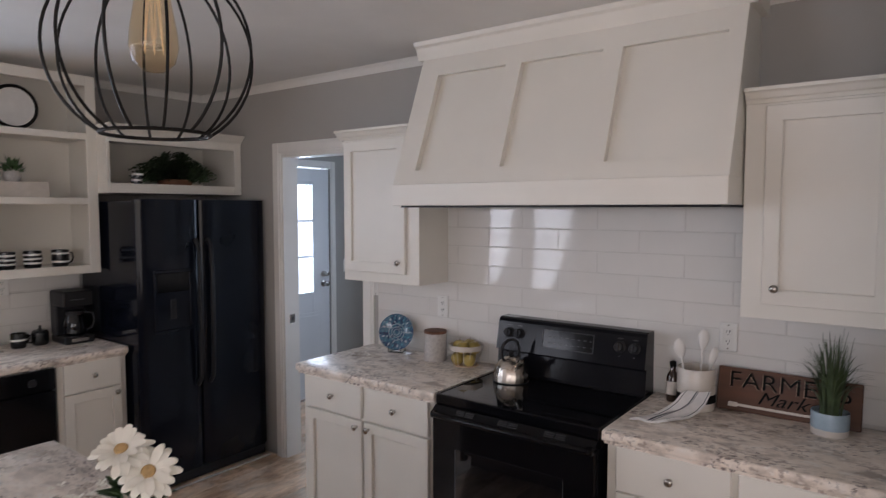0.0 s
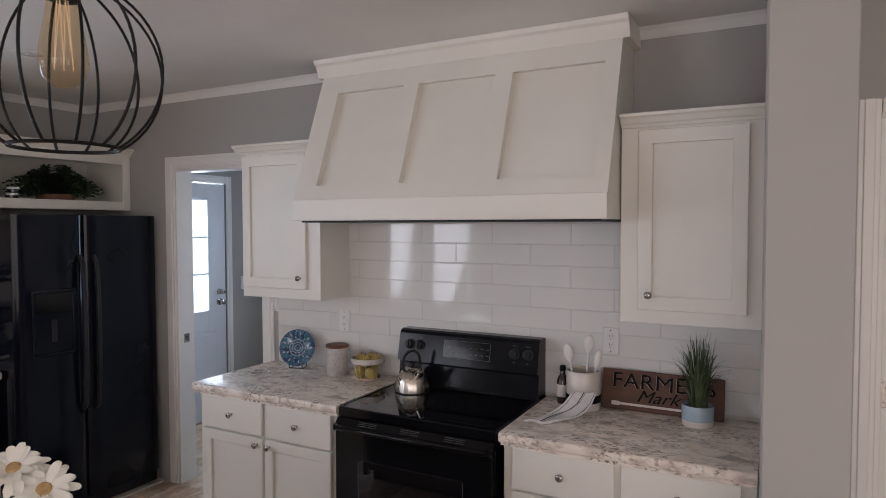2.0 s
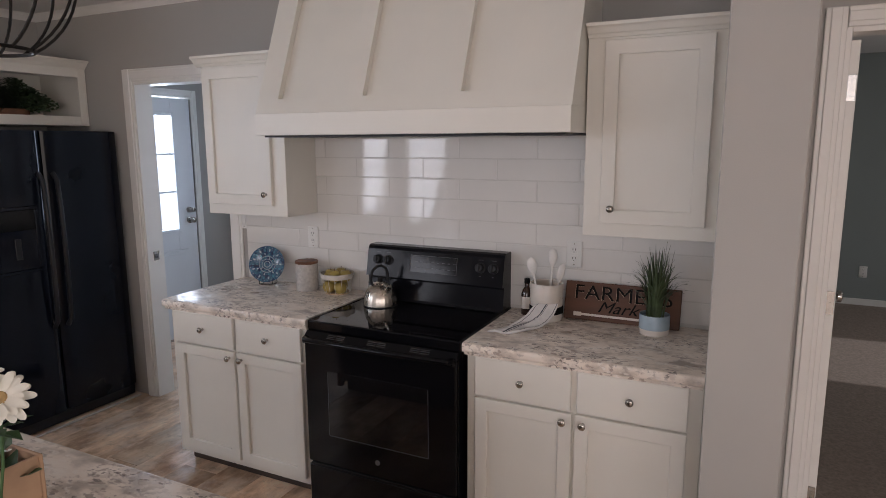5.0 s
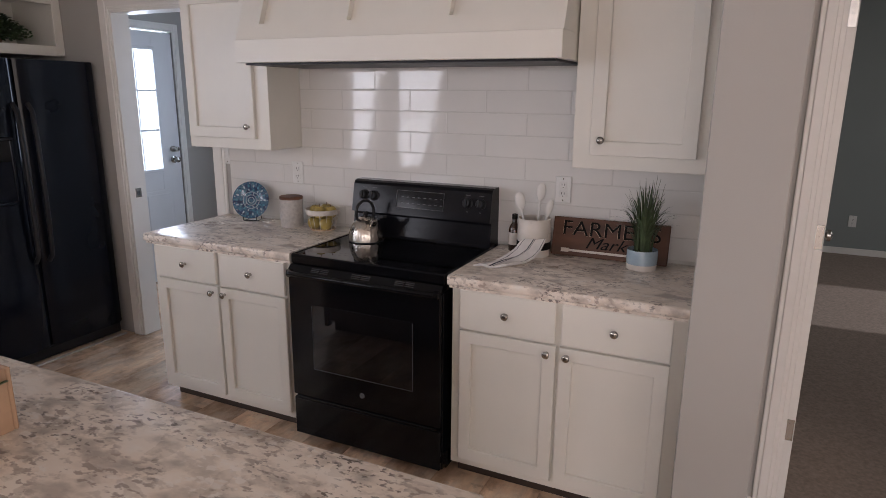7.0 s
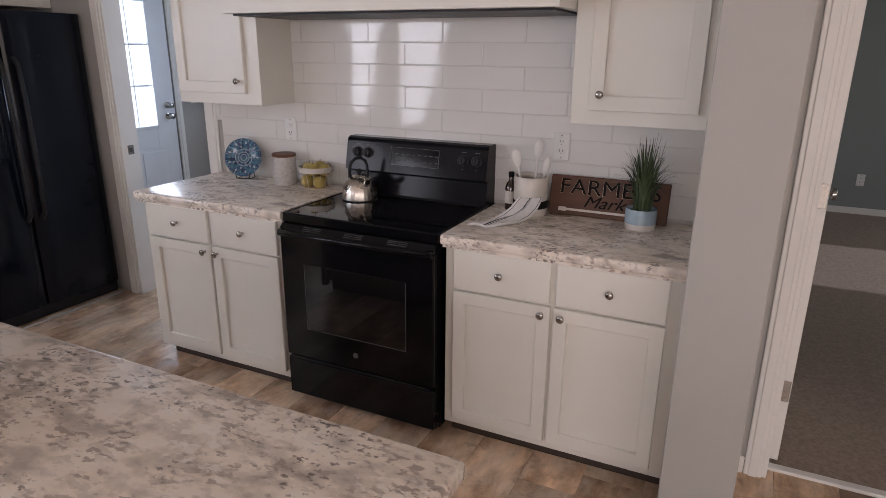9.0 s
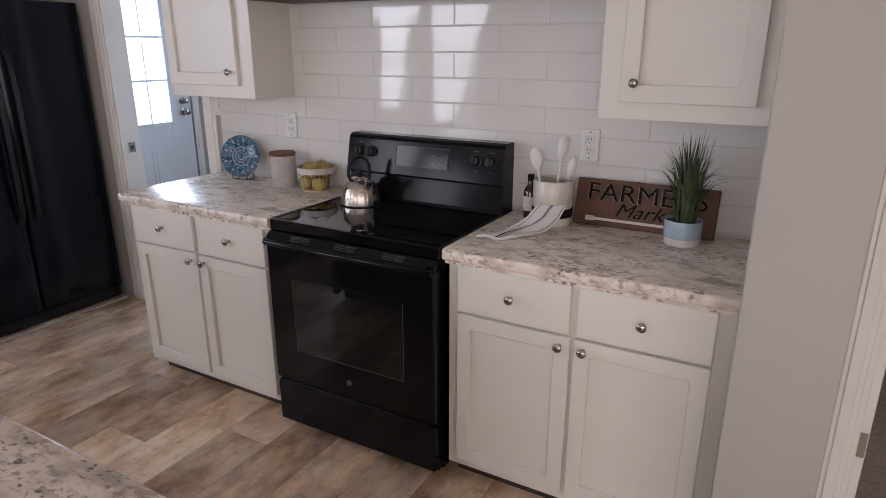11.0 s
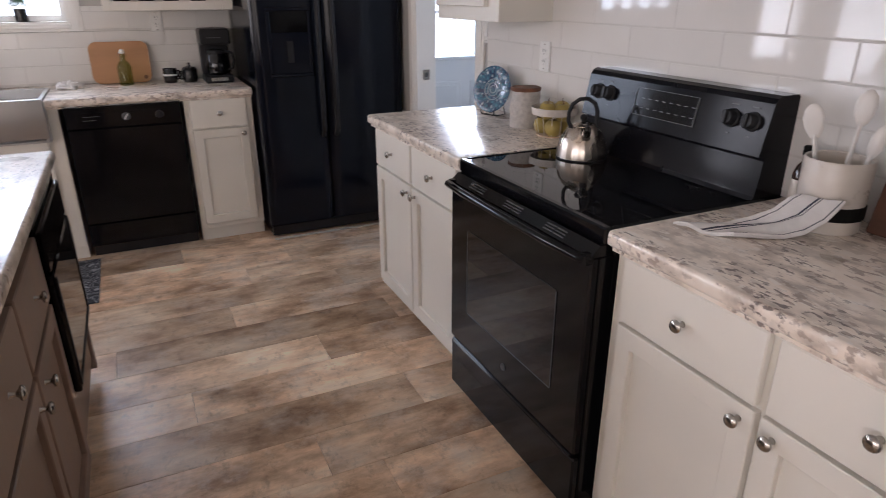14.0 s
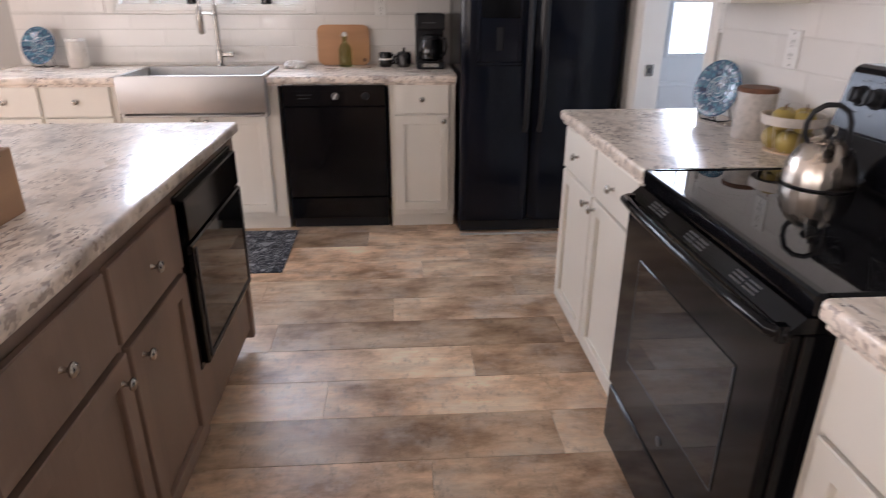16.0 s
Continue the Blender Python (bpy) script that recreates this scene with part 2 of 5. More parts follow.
POTBLUE = material("blue_grey_glaze", (0.35, 0.44, 0.50), rough=0.2, vary=0.1, size=20, coat=0.3)
CREAM = material("cream_ceramic", (0.62, 0.565, 0.50), rough=0.3, vary=0.06, size=15, coat=0.2)
WHITECERAMIC = material("white_ceramic", (0.74, 0.72, 0.69), rough=0.25, vary=0.05, size=15)
SIGNWOOD = material("sign_board_wood", (0.105, 0.044, 0.022), rough=0.6, vary=0.55, size=11, grain=0.35, grain_size=70, stretch=(0.2, 1, 1))
GUARD = material("satin_black_panel", (0.006, 0.006, 0.008), rough=0.13, vary=0.15, size=8)
GREYCERAMIC = material("grey_flecked_ceramic", (0.46, 0.43, 0.40), rough=0.5, vary=0.15, size=60)
WOODDARK = material("dark_stained_board", (0.155, 0.066, 0.034), rough=0.6, vary=0.5, size=14, grain=0.3, grain_size=70, stretch=(0.15, 1, 1))
WOODLIGHT = material("pale_wood", (0.52, 0.38, 0.25), rough=0.55, vary=0.15, size=10, grain=0.15, grain_size=60, stretch=(0.15, 1, 1))
BOARDWOOD = material("cutting_board_wood", (0.48, 0.25, 0.12), rough=0.5, vary=0.2, size=8, grain=0.12, grain_size=60, stretch=(1, 0.15, 1))
BLACKPAINT = material("black_letter_paint", (0.005, 0.0045, 0.004), rough=0.8, vary=0.2)
CLOTH = material("white_linen", (0.70, 0.68, 0.66), rough=0.9, vary=0.07, size=40, grain=0.35, grain_size=420)
CLOTHSTRIPE = material("navy_stripe", (0.045, 0.05, 0.075), rough=0.9, vary=0.2, size=60, grain=0.3, grain_size=420)
APPLE = material("green_gold_fruit", (0.36, 0.27, 0.07), rough=0.4, vary=0.2, size=25)
PLASTICWHITE = material("white_plastic", (0.76, 0.75, 0.72), rough=0.35, vary=0.02)
SLOT = material("dark_slot", (0.05, 0.05, 0.05), rough=0.6)
CARPET = material("taupe_carpet", (0.31, 0.25, 0.205), rough=1.0, vary=0.22, size=60, grain=0.9, grain_size=350)
MAT = material("dark_patterned_mat", (0.05, 0.06, 0.075), rough=0.95, grain=0.5, grain_size=300)
ramped(MAT, [(0.38, (0.026, 0.03, 0.04)), (0.41, (0.30, 0.32, 0.35)), (0.44, (0.03, 0.035, 0.05)), (0.49, (0.03, 0.035, 0.05)), (0.515, (0.34, 0.36, 0.38)), (0.54, (0.03, 0.035, 0.05)), (0.60, (0.03, 0.035, 0.05)), (0.63, (0.30, 0.32, 0.35))], "ShaderNodeTexNoise", 17, detail=1)
PLATE = material("blue_patterned_glaze", (0.05, 0.12, 0.2), rough=0.15, coat=0.4)
ramped(PLATE, [(0.36, (0.008, 0.02, 0.06)), (0.48, (0.014, 0.05, 0.13)), (0.54, (0.05, 0.16, 0.24)), (0.58, (0.018, 0.06, 0.13)), (0.70, (0.10, 0.24, 0.30))], "ShaderNodeTexNoise", 48, detail=3)
GLAZETEAL = material("teal_glaze", (0.06, 0.22, 0.30), rough=0.15, vary=0.2, size=40, coat=0.4)
BOTTLEGREEN = clear_glass("green_bottle_glass", (0.62, 0.70, 0.45), 0.02)
PETAL = material("white_petal", (0.80, 0.78, 0.70), rough=0.6, vary=0.05, size=30)
POLLEN = material("tan_flower_centre", (0.42, 0.28, 0.12), rough=0.8, vary=0.3, size=90)
BROWNGLASS = material("brown_bottle_glass", (0.03, 0.012, 0.006), rough=0.06, vary=0.1, coat=0.4)
LABELPAPER = material("paper_label", (0.55, 0.50, 0.44), rough=0.7, vary=0.08, size=40)
BOOKPAPER = material("book_cover_beige", (0.55, 0.50, 0.44), rough=0.7, vary=0.08, size=20)
BLACKGLAZE = material("black_glaze", (0.008, 0.008, 0.009), rough=0.2, vary=0.2, size=20, coat=0.3)
CRATEWOOD = material("crate_wood", (0.45, 0.29, 0.18), rough=0.7, vary=0.2, size=9, grain=0.3, grain_size=70, stretch=(0.15, 1, 1))

for dark in (BLACK, FRIDGE, DARKPLASTIC, IRON, GUARD, BLACKPAINT):
    dark.node_tree.nodes["Principled BSDF"].inputs["Specular IOR Level"].default_value = 0.22

GUARD.node_tree.nodes["Principled BSDF"].inputs["Specular IOR Level"].default_value = 0.15

# ---- mesh helpers ----


def part(name, bm, mat, parent=None, label="", smooth=False):
    """Links a bmesh as one mesh object, under a thing or part if one is given."""
    bmesh.ops.recalc_face_normals(bm, faces=bm.faces)
    me = bpy.data.meshes.new(name)
    bm.to_mesh(me)
    bm.free()
    if smooth:
        me.shade_smooth()
        me.set_sharp_from_angle(angle=radians(40))
    me.materials.append(mat)
    ob = new(name, me)
    ob.parent = parent
    if label:
        ob["label"] = label
    return ob


def thing(name, m, label, category, group="", kind=""):
    ob = new(name)
    ob.empty_display_size = 0.1
    ob.matrix_basis = m
    return tagged(ob, label, category, group, kind)


def solo(name, bm, mat, label, category, group="", kind="", m=None, smooth=False):
    ob = part(name, bm, mat, None, "", smooth)
    if m is not None:
        ob.matrix_basis = m
    return tagged(ob, label, category, group, kind)


def join(bm, other):
    me = bpy.data.meshes.new("joined")
    other.to_mesh(me)
    other.free()
    bm.from_mesh(me)
    bpy.data.meshes.remove(me)


def box(x0, x1, y0, y1, z0, z1, bev=0.0, bm=None, seg=1):
    b = bmesh.new()
    bmesh.ops.create_cube(b, size=1, matrix=Matrix.LocRotScale(((x0 + x1) / 2, (y0 + y1) / 2, (z0 + z1) / 2), None, (abs(x1 - x0), abs(y1 - y0), abs(z1 - z0))))
    if bev:
        bmesh.ops.bevel(b, geom=b.edges[:], offset=bev, segments=seg, affect="EDGES", profile=0.5)
    if bm is None:
        return b
    join(bm, b)
    return bm


def boxes(rows, bev=0.0):
    bm = bmesh.new()
    for r in rows:
        box(*r, bev=bev, bm=bm)
    return bm


def lathe(profile, seg=28, bm=None, at=(0, 0, 0), flute=None):
    """A solid of revolution about z through at; profile of (radius, height). flute: (count, depth)."""
    bm = bm or bmesh.new()
    rings = []
    for r, z in profile:
        ring = []
        for i in range(seg):
            a = 2 * math.pi * i / seg
            k = r * (1 + (flute[1] * math.cos(a * flute[0]) if flute else 0))
            ring.append(bm.verts.new((at[0] + k * math.cos(a), at[1] + k * math.sin(a), at[2] + z)))
        rings.append(ring)
    for lo, hi in zip(rings, rings[1:]):
        for i in range(seg):
            bm.faces.new((lo[i], lo[(i + 1) % seg], hi[(i + 1) % seg], hi[i]))
    for ring, keep in ((rings[0], profile[0][0]), (rings[-1], profile[-1][0])):
        if keep > 0.0005:
            bm.faces.new(ring)
    return bm


def tube(points, r, seg=8, bm=None, closed=False, taper=None):
    """A round bar swept along points."""
    bm = bm or bmesh.new()
    pts = [Vector(p) for p in points]
    rings = []
    side = None
    for i, p in enumerate(pts):
        if closed:
            d = pts[(i + 1) % len(pts)] - pts[i - 1]
        else:
            d = pts[min(i + 1, len(pts) - 1)] - pts[max(i - 1, 0)]
        d.normalize()
        if side is None:
            side = d.orthogonal().normalized()
        side = (side - d * side.dot(d)).normalized()
        up = d.cross(side)
        k = r if taper is None else r * taper(i / max(1, len(pts) - 1))
        rings.append([bm.verts.new(p + (side * math.cos(a) + up * math.sin(a)) * k) for a in (2 * math.pi * j / seg for j in range(seg))])
    pairs = list(zip(rings, rings[1:])) + ([(rings[-1], rings[0])] if closed else [])
    for lo, hi in pairs:
        for j in range(seg):
            bm.faces.new((lo[j], lo[(j + 1) % seg], hi[(j + 1) % seg], hi[j]))
    if not closed:
        bm.faces.new(rings[0][::-1])
        bm.faces.new(rings[-1])
    return bm


def extrude_profile(profile, length, axis="x"):
    """A moulding: closed 2D profile (out, up) run along an axis from 0 to length. out is -y for axis x."""
    bm = bmesh.new()
    ends = []
    for t in (0, length):
        ends.append([bm.verts.new((t, -o, u)) for o, u in profile])
    k = len(profile)
    for i in range(k):
        bm.faces.new((ends[0][i], ends[0][(i + 1) % k], ends[1][(i + 1) % k], ends[1][i]))
    bm.faces.new(ends[0][::-1])
    bm.faces.new(ends[1])
    return bm


def moved(b, m):
    bmesh.ops.transform(b, matrix=m, verts=b.verts)
    return b


def place(x, y, z=0, rz=0):
    return pose(x, y, z, 0, 0, rz)


# ---- structure ----
T = 0.12


def wall_with_openings(name, along, at, thick, a0, a1, holes, mat=WALL, z1=CEIL, label=""):
    """A wall along x or y at a plane, from a0 to a1, with holes of (a, b, low, high). thick may be negative."""
    bm = bmesh.new()
    cuts = sorted({a0, a1, *[h[0] for h in holes], *[h[1] for h in holes]})
    for a, b in zip(cuts, cuts[1:]):
        gap = [h for h in holes if h[0] <= a and h[1] >= b]
        spans = [(0.0, z1)]
        for h in gap:
            spans = [(0.0, h[2]), (h[3], z1)]
        for lo, hi in spans:
            if hi - lo > 0.001:
                lo_t, hi_t = sorted((at, at + thick))
                if along == "x":
                    box(a, b, lo_t, hi_t, lo, hi, bm=bm)
                else:
                    box(lo_t, hi_t, a, b, lo, hi, bm=bm)
    return solo(name, bm, mat, label or "painted interior wall", "wall", kind="structure")


SINKWIN = (0.03, 1.18, 1.27, 2.12)
DOORHOLE = (3.37, 4.30, 0.0, 2.10)
DINEWIN = (-1.68, -1.02, 0.74, 2.05)
PATIO = (-3.55, -2.2, 0.5, 2.05)
DW_X0, DW_X1 = -3.46, -2.69       # doorway in the range wall
BED_X0, BED_X1, BED_Y = 0.349, 1.157, 2.74

solo("floor", box(WX - 0.2, 4.3, BACK - 0.2, 8.2, -0.12, -0.006), FLOOR, "subfloor below vinyl planks", "floor", kind="structure")
solo("backdrop", box(-7.65, -7.6, -5.0, 11.0, -0.3, 4.6), material("overcast_haze", (0.9, 0.94, 1.0), rough=1.0, emit=3.0), "white hazy daylight outside the windows and half-glazed door", "backdrop", kind="structure")
ground = solo("ground", box(-60, 60, -60, 60, -0.5, -0.3), material("ground_soil", (0.16, 0.17, 0.09), rough=1.0, vary=0.3, size=0.5), "grassy ground outside the house", "ground", kind="structure")
solo("ceiling", box(WX - 0.1, 4.2, BACK - 0.1, 8.1, CEIL, CEIL + 0.1), CEILING, "white textured ceiling", "ceiling", kind="structure")
wall_with_openings("wall_west", "y", WX, -T, BACK, 4.9, [SINKWIN, DOORHOLE, DINEWIN, PATIO], label="gray painted outer wall with window over sink")
wall_with_openings("wall_north", "x", WY, T, WX, 0.26, [(DW_X0, DW_X1, 0, 2.09)], label="gray painted wall behind the range")
# South opening is assumed, it only lets the added front fill in.
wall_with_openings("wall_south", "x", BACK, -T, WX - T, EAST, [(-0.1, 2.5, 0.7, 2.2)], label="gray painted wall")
# East opening is made up, sized to spread the added side fill.
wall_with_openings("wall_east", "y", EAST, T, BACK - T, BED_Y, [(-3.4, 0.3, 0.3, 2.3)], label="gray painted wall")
solo("wall_stub", boxes([(0.012, 0.232, 2.17, WY - 0.001, 0, CEIL - 0.001), (0.0035, 0.03, 2.41, WY - 0.001, 0, CEIL - 0.001)], bev=0.004), WALL, "gray painted wall end beside the counter", "wall", kind="structure")
wall_with_openings("wall_bedroom", "x", BED_Y, 0.11, 0.244, 4.12, [(BED_X0, BED_X1, 0, 2.08)], label="gray painted wall with bedroom doorway")
# Opening in this unseen wall is assumed, for the added utility fill.
wall_with_openings("wall_utility_north", "x", 4.9, T, WX - T, -2.0, [(-3.35, -2.45, 1.0, 2.0)], label="gray painted utility room wall")
wall_with_openings("wall_utility_east", "y", -2.05, T, WY + T, 4.9, [], label="gray painted utility room wall")
wall_with_openings("wall_bedroom_west", "y", 0.14, T, WY + 0.001, 7.9, [], mat=BEDWALL, label="gray bedroom wall")
wall_with_openings("wall_bedroom_north", "x", 7.9, T, 0.14, 4.12, [], mat=BEDWALL, label="dark gray bedroom wall")
wall_with_openings("wall_bedroom_east", "y", 4.0, T, BED_Y + 0.11, 7.9, [(5.4, 6.6, 0.8, 2.1)], mat=BEDWALL, label="gray bedroom wall with window")
solo("carpet", box(0.26, 4.0, BED_Y + 0.08, 7.9, -0.005, 0.008), CARPET, "taupe cut pile bedroom carpet", "carpet", kind="structure")
solo("threshold", box(BED_X0, BED_X1, BED_Y + 0.06, BED_Y + 0.1, -0.004, 0.012, bev=0.003), TRIM, "white threshold strip", "threshold", kind="structure")

CROWN = [(0, -0.045), (0.006, -0.045), (0.012, -0.036), (0.03, -0.014), (0.042, -0.006), (0.048, 0), (0, 0)]


def crown(name, x, y, length, rz, z=CEIL - 0.001, mat=TRIM, profile=CROWN):
    return solo(name, extrude_profile(profile, length), mat, "white crown moulding at the ceiling", "moulding", kind="structure", m=place(x, y, z, rz))


crown("crown_north", WX, WY, 0 - WX, 0)
crown("crown_west", WX, BACK, WY - BACK, 90)
crown("crown_stub", 0.012, 2.17, 0.22, 0)


# ---- doors, windows and their trim ----


def casing(name, along_x, at, a0, a1, top, face, sill=None, w=0.075, d=0.018, m=None, label="white painted door casing"):
    """Casing round an opening, with a stepped face. face: +1 or -1, the way that it stands off the wall."""
    root = thing(name, Matrix(), label, "door casing", kind="structure")
    low = 0.0 if sill is None else sill

    def bar(nm, a, b, lo, hi):
        bm = bmesh.new()
        upright = (hi - lo) > (b - a)
        for k, dd in ((0.0, d * 0.7), (0.016, d)):
            t0, t1 = sorted((at, at + face * dd))
            c = (a + k, b - k, lo, hi) if upright else (a, b, lo + k, hi - k)
            if along_x:
                box(c[0], c[1], t0, t1, c[2], c[3], bev=0.003, bm=bm)
            else:
                box(t0, t1, c[0], c[1], c[2], c[3], bev=0.003, bm=bm)
        part(nm, bm, TRIM, root)
    bar("side_casing", a0 - w, a0, low, top + w)
    bar("side_casing", a1, a1 + w, low, top + w)
    bar("head_casing", a0 + 0.001, a1 - 0.001, top, top + w)
    if sill is not None:
        bar("bottom_casing", a0 + 0.001, a1 - 0.001, sill, sill + w * 0.7)
    return root


def jambs(name, along_x, p0, p1, a0, a1, top, bottom=None):
    bm = bmesh.new()
    rows = [(a0, a0 + 0.018, 0 if bottom is None else bottom, top), (a1 - 0.018, a1, 0 if bottom is None else bottom, top), (a0 + 0.018, a1 - 0.018, top - 0.018, top)]
    if bottom is not None:
        rows.append((a0 + 0.018, a1 - 0.018, bottom, bottom + 0.018))
    for a, b, lo, hi in rows:
        if along_x:
            box(a, b, p0, p1, lo, hi, bev=0.002, bm=bm)
        else:
            box(p0, p1, a, b, lo, hi, bev=0.002, bm=bm)
    return solo(name, bm, TRIM, "white painted opening jamb", "jamb", kind="structure")


casing("door_casing_utility", True, WY, DW_X0, DW_X1, 2.09, -1, w=0.08)
jambs("jamb_utility", True, WY - 0.004, WY + T + 0.004, DW_X0 - 0.001, DW_X1 + 0.001, 2.091)
strike = thing("strike_plate", place(DW_X0 + 0.0175, WY + 0.06, 0.97), "satin nickel strike plate on the doorway jamb", "strike plate")
part("plate", box(0, 0.003, -0.022, 0.022, -0.03, 0.03, bev=0.001), NICKEL, strike)
part("latch_hole", box(0.003, 0.0045, -0.01, 0.01, -0.013, 0.013), SLOT, strike)
casing("door_casing_bedroom", True, BED_Y, BED_X0, BED_X1, 2.08, -1, w=0.066)
jambs("jamb_bedroom", True, BED_Y - 0.004, BED_Y + 0.114, BED_X0 - 0.001, BED_X1 + 0.001, 2.081)
casing("door_casing_outer", False, WX, DOORHOLE[0], DOORHOLE[1], 2.10, 1, w=0.062)


def window_unit(name, wall_x, y0, y1, z0, z1, rows, cols, label):
    root = thing(name, Matrix(), label, "window", kind="structure")
    f = 0.035
    bm = boxes([(wall_x - 0.085, wall_x - 0.04, y0, y0 + f, z0, z1), (wall_x - 0.085, wall_x - 0.04, y1 - f, y1, z0, z1),
                (wall_x - 0.085, wall_x - 0.04, y0 + f, y1 - f, z0, z0 + f), (wall_x - 0.085, wall_x - 0.04, y0 + f, y1 - f, z1 - f, z1)], bev=0.003)
    part("window_frame", bm, PLASTICWHITE, root)
    for i in range(1, rows):
        z = z0 + (z1 - z0) * i / rows
        part("muntin", box(wall_x - 0.07, wall_x - 0.05, y0 + f, y1 - f, z - 0.011, z + 0.011, bev=0.002), PLASTICWHITE, root)
    for i in range(1, cols):
        y = y0 + (y1 - y0) * i / cols
        part("muntin", box(wall_x - 0.072, wall_x - 0.048, y - 0.011, y + 0.011, z0 + f, z1 - f, bev=0.002), PLASTICWHITE, root)
    pane = part("pane", box(wall_x - 0.062, wall_x - 0.058, y0 + f, y1 - f, z0 + f, z1 - f), GLASS, root)
    pane.visible_shadow = False
    return root


casing("window_casing_sink", False, WX, SINKWIN[0], SINKWIN[1], SINKWIN[3], 1, sill=SINKWIN[2] - 0.05, w=0.065)
jambs("window_sill_sink", False, WX - T - 0.002, WX + 0.004, SINKWIN[0] - 0.001, SINKWIN[1] + 0.001, SINKWIN[3] + 0.001, SINKWIN[2] - 0.012)
window_unit("window_1", WX - 0.03, SINKWIN[0] + 0.01, SINKWIN[1] - 0.01, SINKWIN[2] + 0.006, SINKWIN[3] - 0.01, 2, 1, "white framed window over the sink")
for nm, hole in (("window_2", DINEWIN), ("window_3", PATIO)):
    window_unit(nm, WX, hole[0], hole[1], hole[2], hole[3], 2, 1, "white framed dining window")
    casing("casing_" + nm, False, WX, hole[0], hole[1], hole[3], 1, sill=hole[2] - 0.05)

# outer door, half glazed
odoor = thing("door_1", place(WX - 0.05, DOORHOLE[0] + 0.006, 0.012), "white half-glazed outer door, closed", "door", kind="structure")
DWID, GL0, GL1, GB, GT = 0.918, 0.19, 0.715, 0.965, 1.93
part("door_leaf", boxes([(0, 0.042, 0, GL0, 0, 2.075), (0, 0.042, GL1, DWID, 0, 2.075), (0, 0.042, GL0, GL1, 0, GB), (0, 0.042, GL0, GL1, GT, 2.075)], bev=0.002), DOORPAINT, odoor)
part("glazing_frame", boxes([(0.036, 0.054, GL0 - 0.028, GL0, GB - 0.028, GT + 0.028), (0.036, 0.054, GL1, GL1 + 0.028, GB - 0.028, GT + 0.028),
                             (0.036, 0.054, GL0, GL1, GB - 0.028, GB), (0.036, 0.054, GL0, GL1, GT, GT + 0.028)], bev=0.004), DOORPAINT, odoor)
for i in (1, 2):
    z = GB + (GT - GB) * i / 3
    part("muntin", box(0.02, 0.046, GL0, GL1, z - 0.008, z + 0.008, bev=0.002), DOORPAINT, odoor)
    y = GL0 + (GL1 - GL0) * i / 3
    part("muntin", box(0.022, 0.044, y - 0.006, y + 0.006, GB, GT, bev=0.002), DOORPAINT, odoor)
pane = part("pane", box(0.018, 0.022, GL0, GL1, GB, GT), GLASS, odoor)
pane.visible_shadow = False
for y0, y1, z0, z1 in ((0.12, 0.42, 0.16, 0.78), (0.50, 0.80, 0.16, 0.78)):
    part("raised_panel", boxes([(0.04, 0.047, y0, y1, z0, z1), (0.04, 0.052, y0 + 0.03, y1 - 0.03, z0 + 0.03, z1 - 0.03)], bev=0.004), DOORPAINT, odoor)
for zz, rr in ((1.12, 0.026), (1.03, 0.03)):
    b = lathe([(rr, 0), (rr, 0.01), (0.012, 0.016), (0.012, 0.03), (rr * 0.85, 0.04), (rr * 0.8, 0.06), (0.008, 0.066)], 20)
    bmesh.ops.transform(b, matrix=pose(0.042, 0.84, zz, 0, 90, 0), verts=b.verts)
    part("lock_knob" if rr > 0.028 else "deadbolt", b, NICKEL, odoor, "satin nickel", smooth=True)

# bedroom door, swung open into the bedroom
bdoor = thing("door_2", place(BED_X0 + 0.022, BED_Y + 0.112, 0.012, 86.5), "white bedroom door, swung wide open", "door", kind="structure")
part("door_leaf", box(0, 0.76, -0.035, 0, 0.01, 2.04, bev=0.002), TRIM, bdoor)
for side in (0.0, -0.035):
    b = lathe([(0.028, 0), (0.028, 0.008), (0.011, 0.014), (0.011, 0.035), (0.027, 0.045), (0.027, 0.06), (0.01, 0.068)], 20)
    bmesh.ops.transform(b, matrix=pose(0.70, side, 0.985, -90 if side == 0.0 else 90, 0, 0), verts=b.verts)
    part("door_knob", b, NICKEL, bdoor, "satin nickel knob", smooth=True)
for z in (0.333, 1.115, 1.89):
    hinge = thing("hinge", place(BED_X0 + 0.018, BED_Y + 0.1113, z), "satin nickel butt hinge on the door edge", "hinge", "bedroom door hinges")
    part("leaf", box(0.004, 0.036, -0.0025, 0.0, -0.045, 0.045, bev=0.0008), NICKEL, hinge)
    part("barrel", tube([(0.0, -0.005, -0.045), (0.0, -0.005, 0.045)], 0.006), NICKEL, hinge, smooth=True)
    for k in (-0.028, 0.0, 0.028):
        part("screw", moved(lathe([(0.004, 0), (0.003, 0.0012)], 10), pose(0.022, -0.0025, k, 90, 0, 0)), NICKEL, hinge)


def baseboard(name, x0, x1, y0, y1):
    return solo(name, boxes([(x0, x1, y0, y1, 0, 0.075)], bev=0.004), TRIM, "white painted baseboard", "baseboard", kind="structure")


baseboard("baseboard_bedroom_north", 0.26, 4.0, 7.886, 7.898)
baseboard("baseboard_bedroom_west", 0.262, 0.274, BED_Y + 0.9, 7.884)
baseboard("baseboard_stub", 0.2325, 0.2425, 2.175, BED_Y - 0.002)
baseboard("baseboard_bedroom_south", 0.255, BED_X0 - 0.068, BED_Y - 0.012, BED_Y - 0.002)
baseboard("baseboard_utility", WX + 0.002, WX + 0.014, DOORHOLE[1] + 0.07, 4.898)
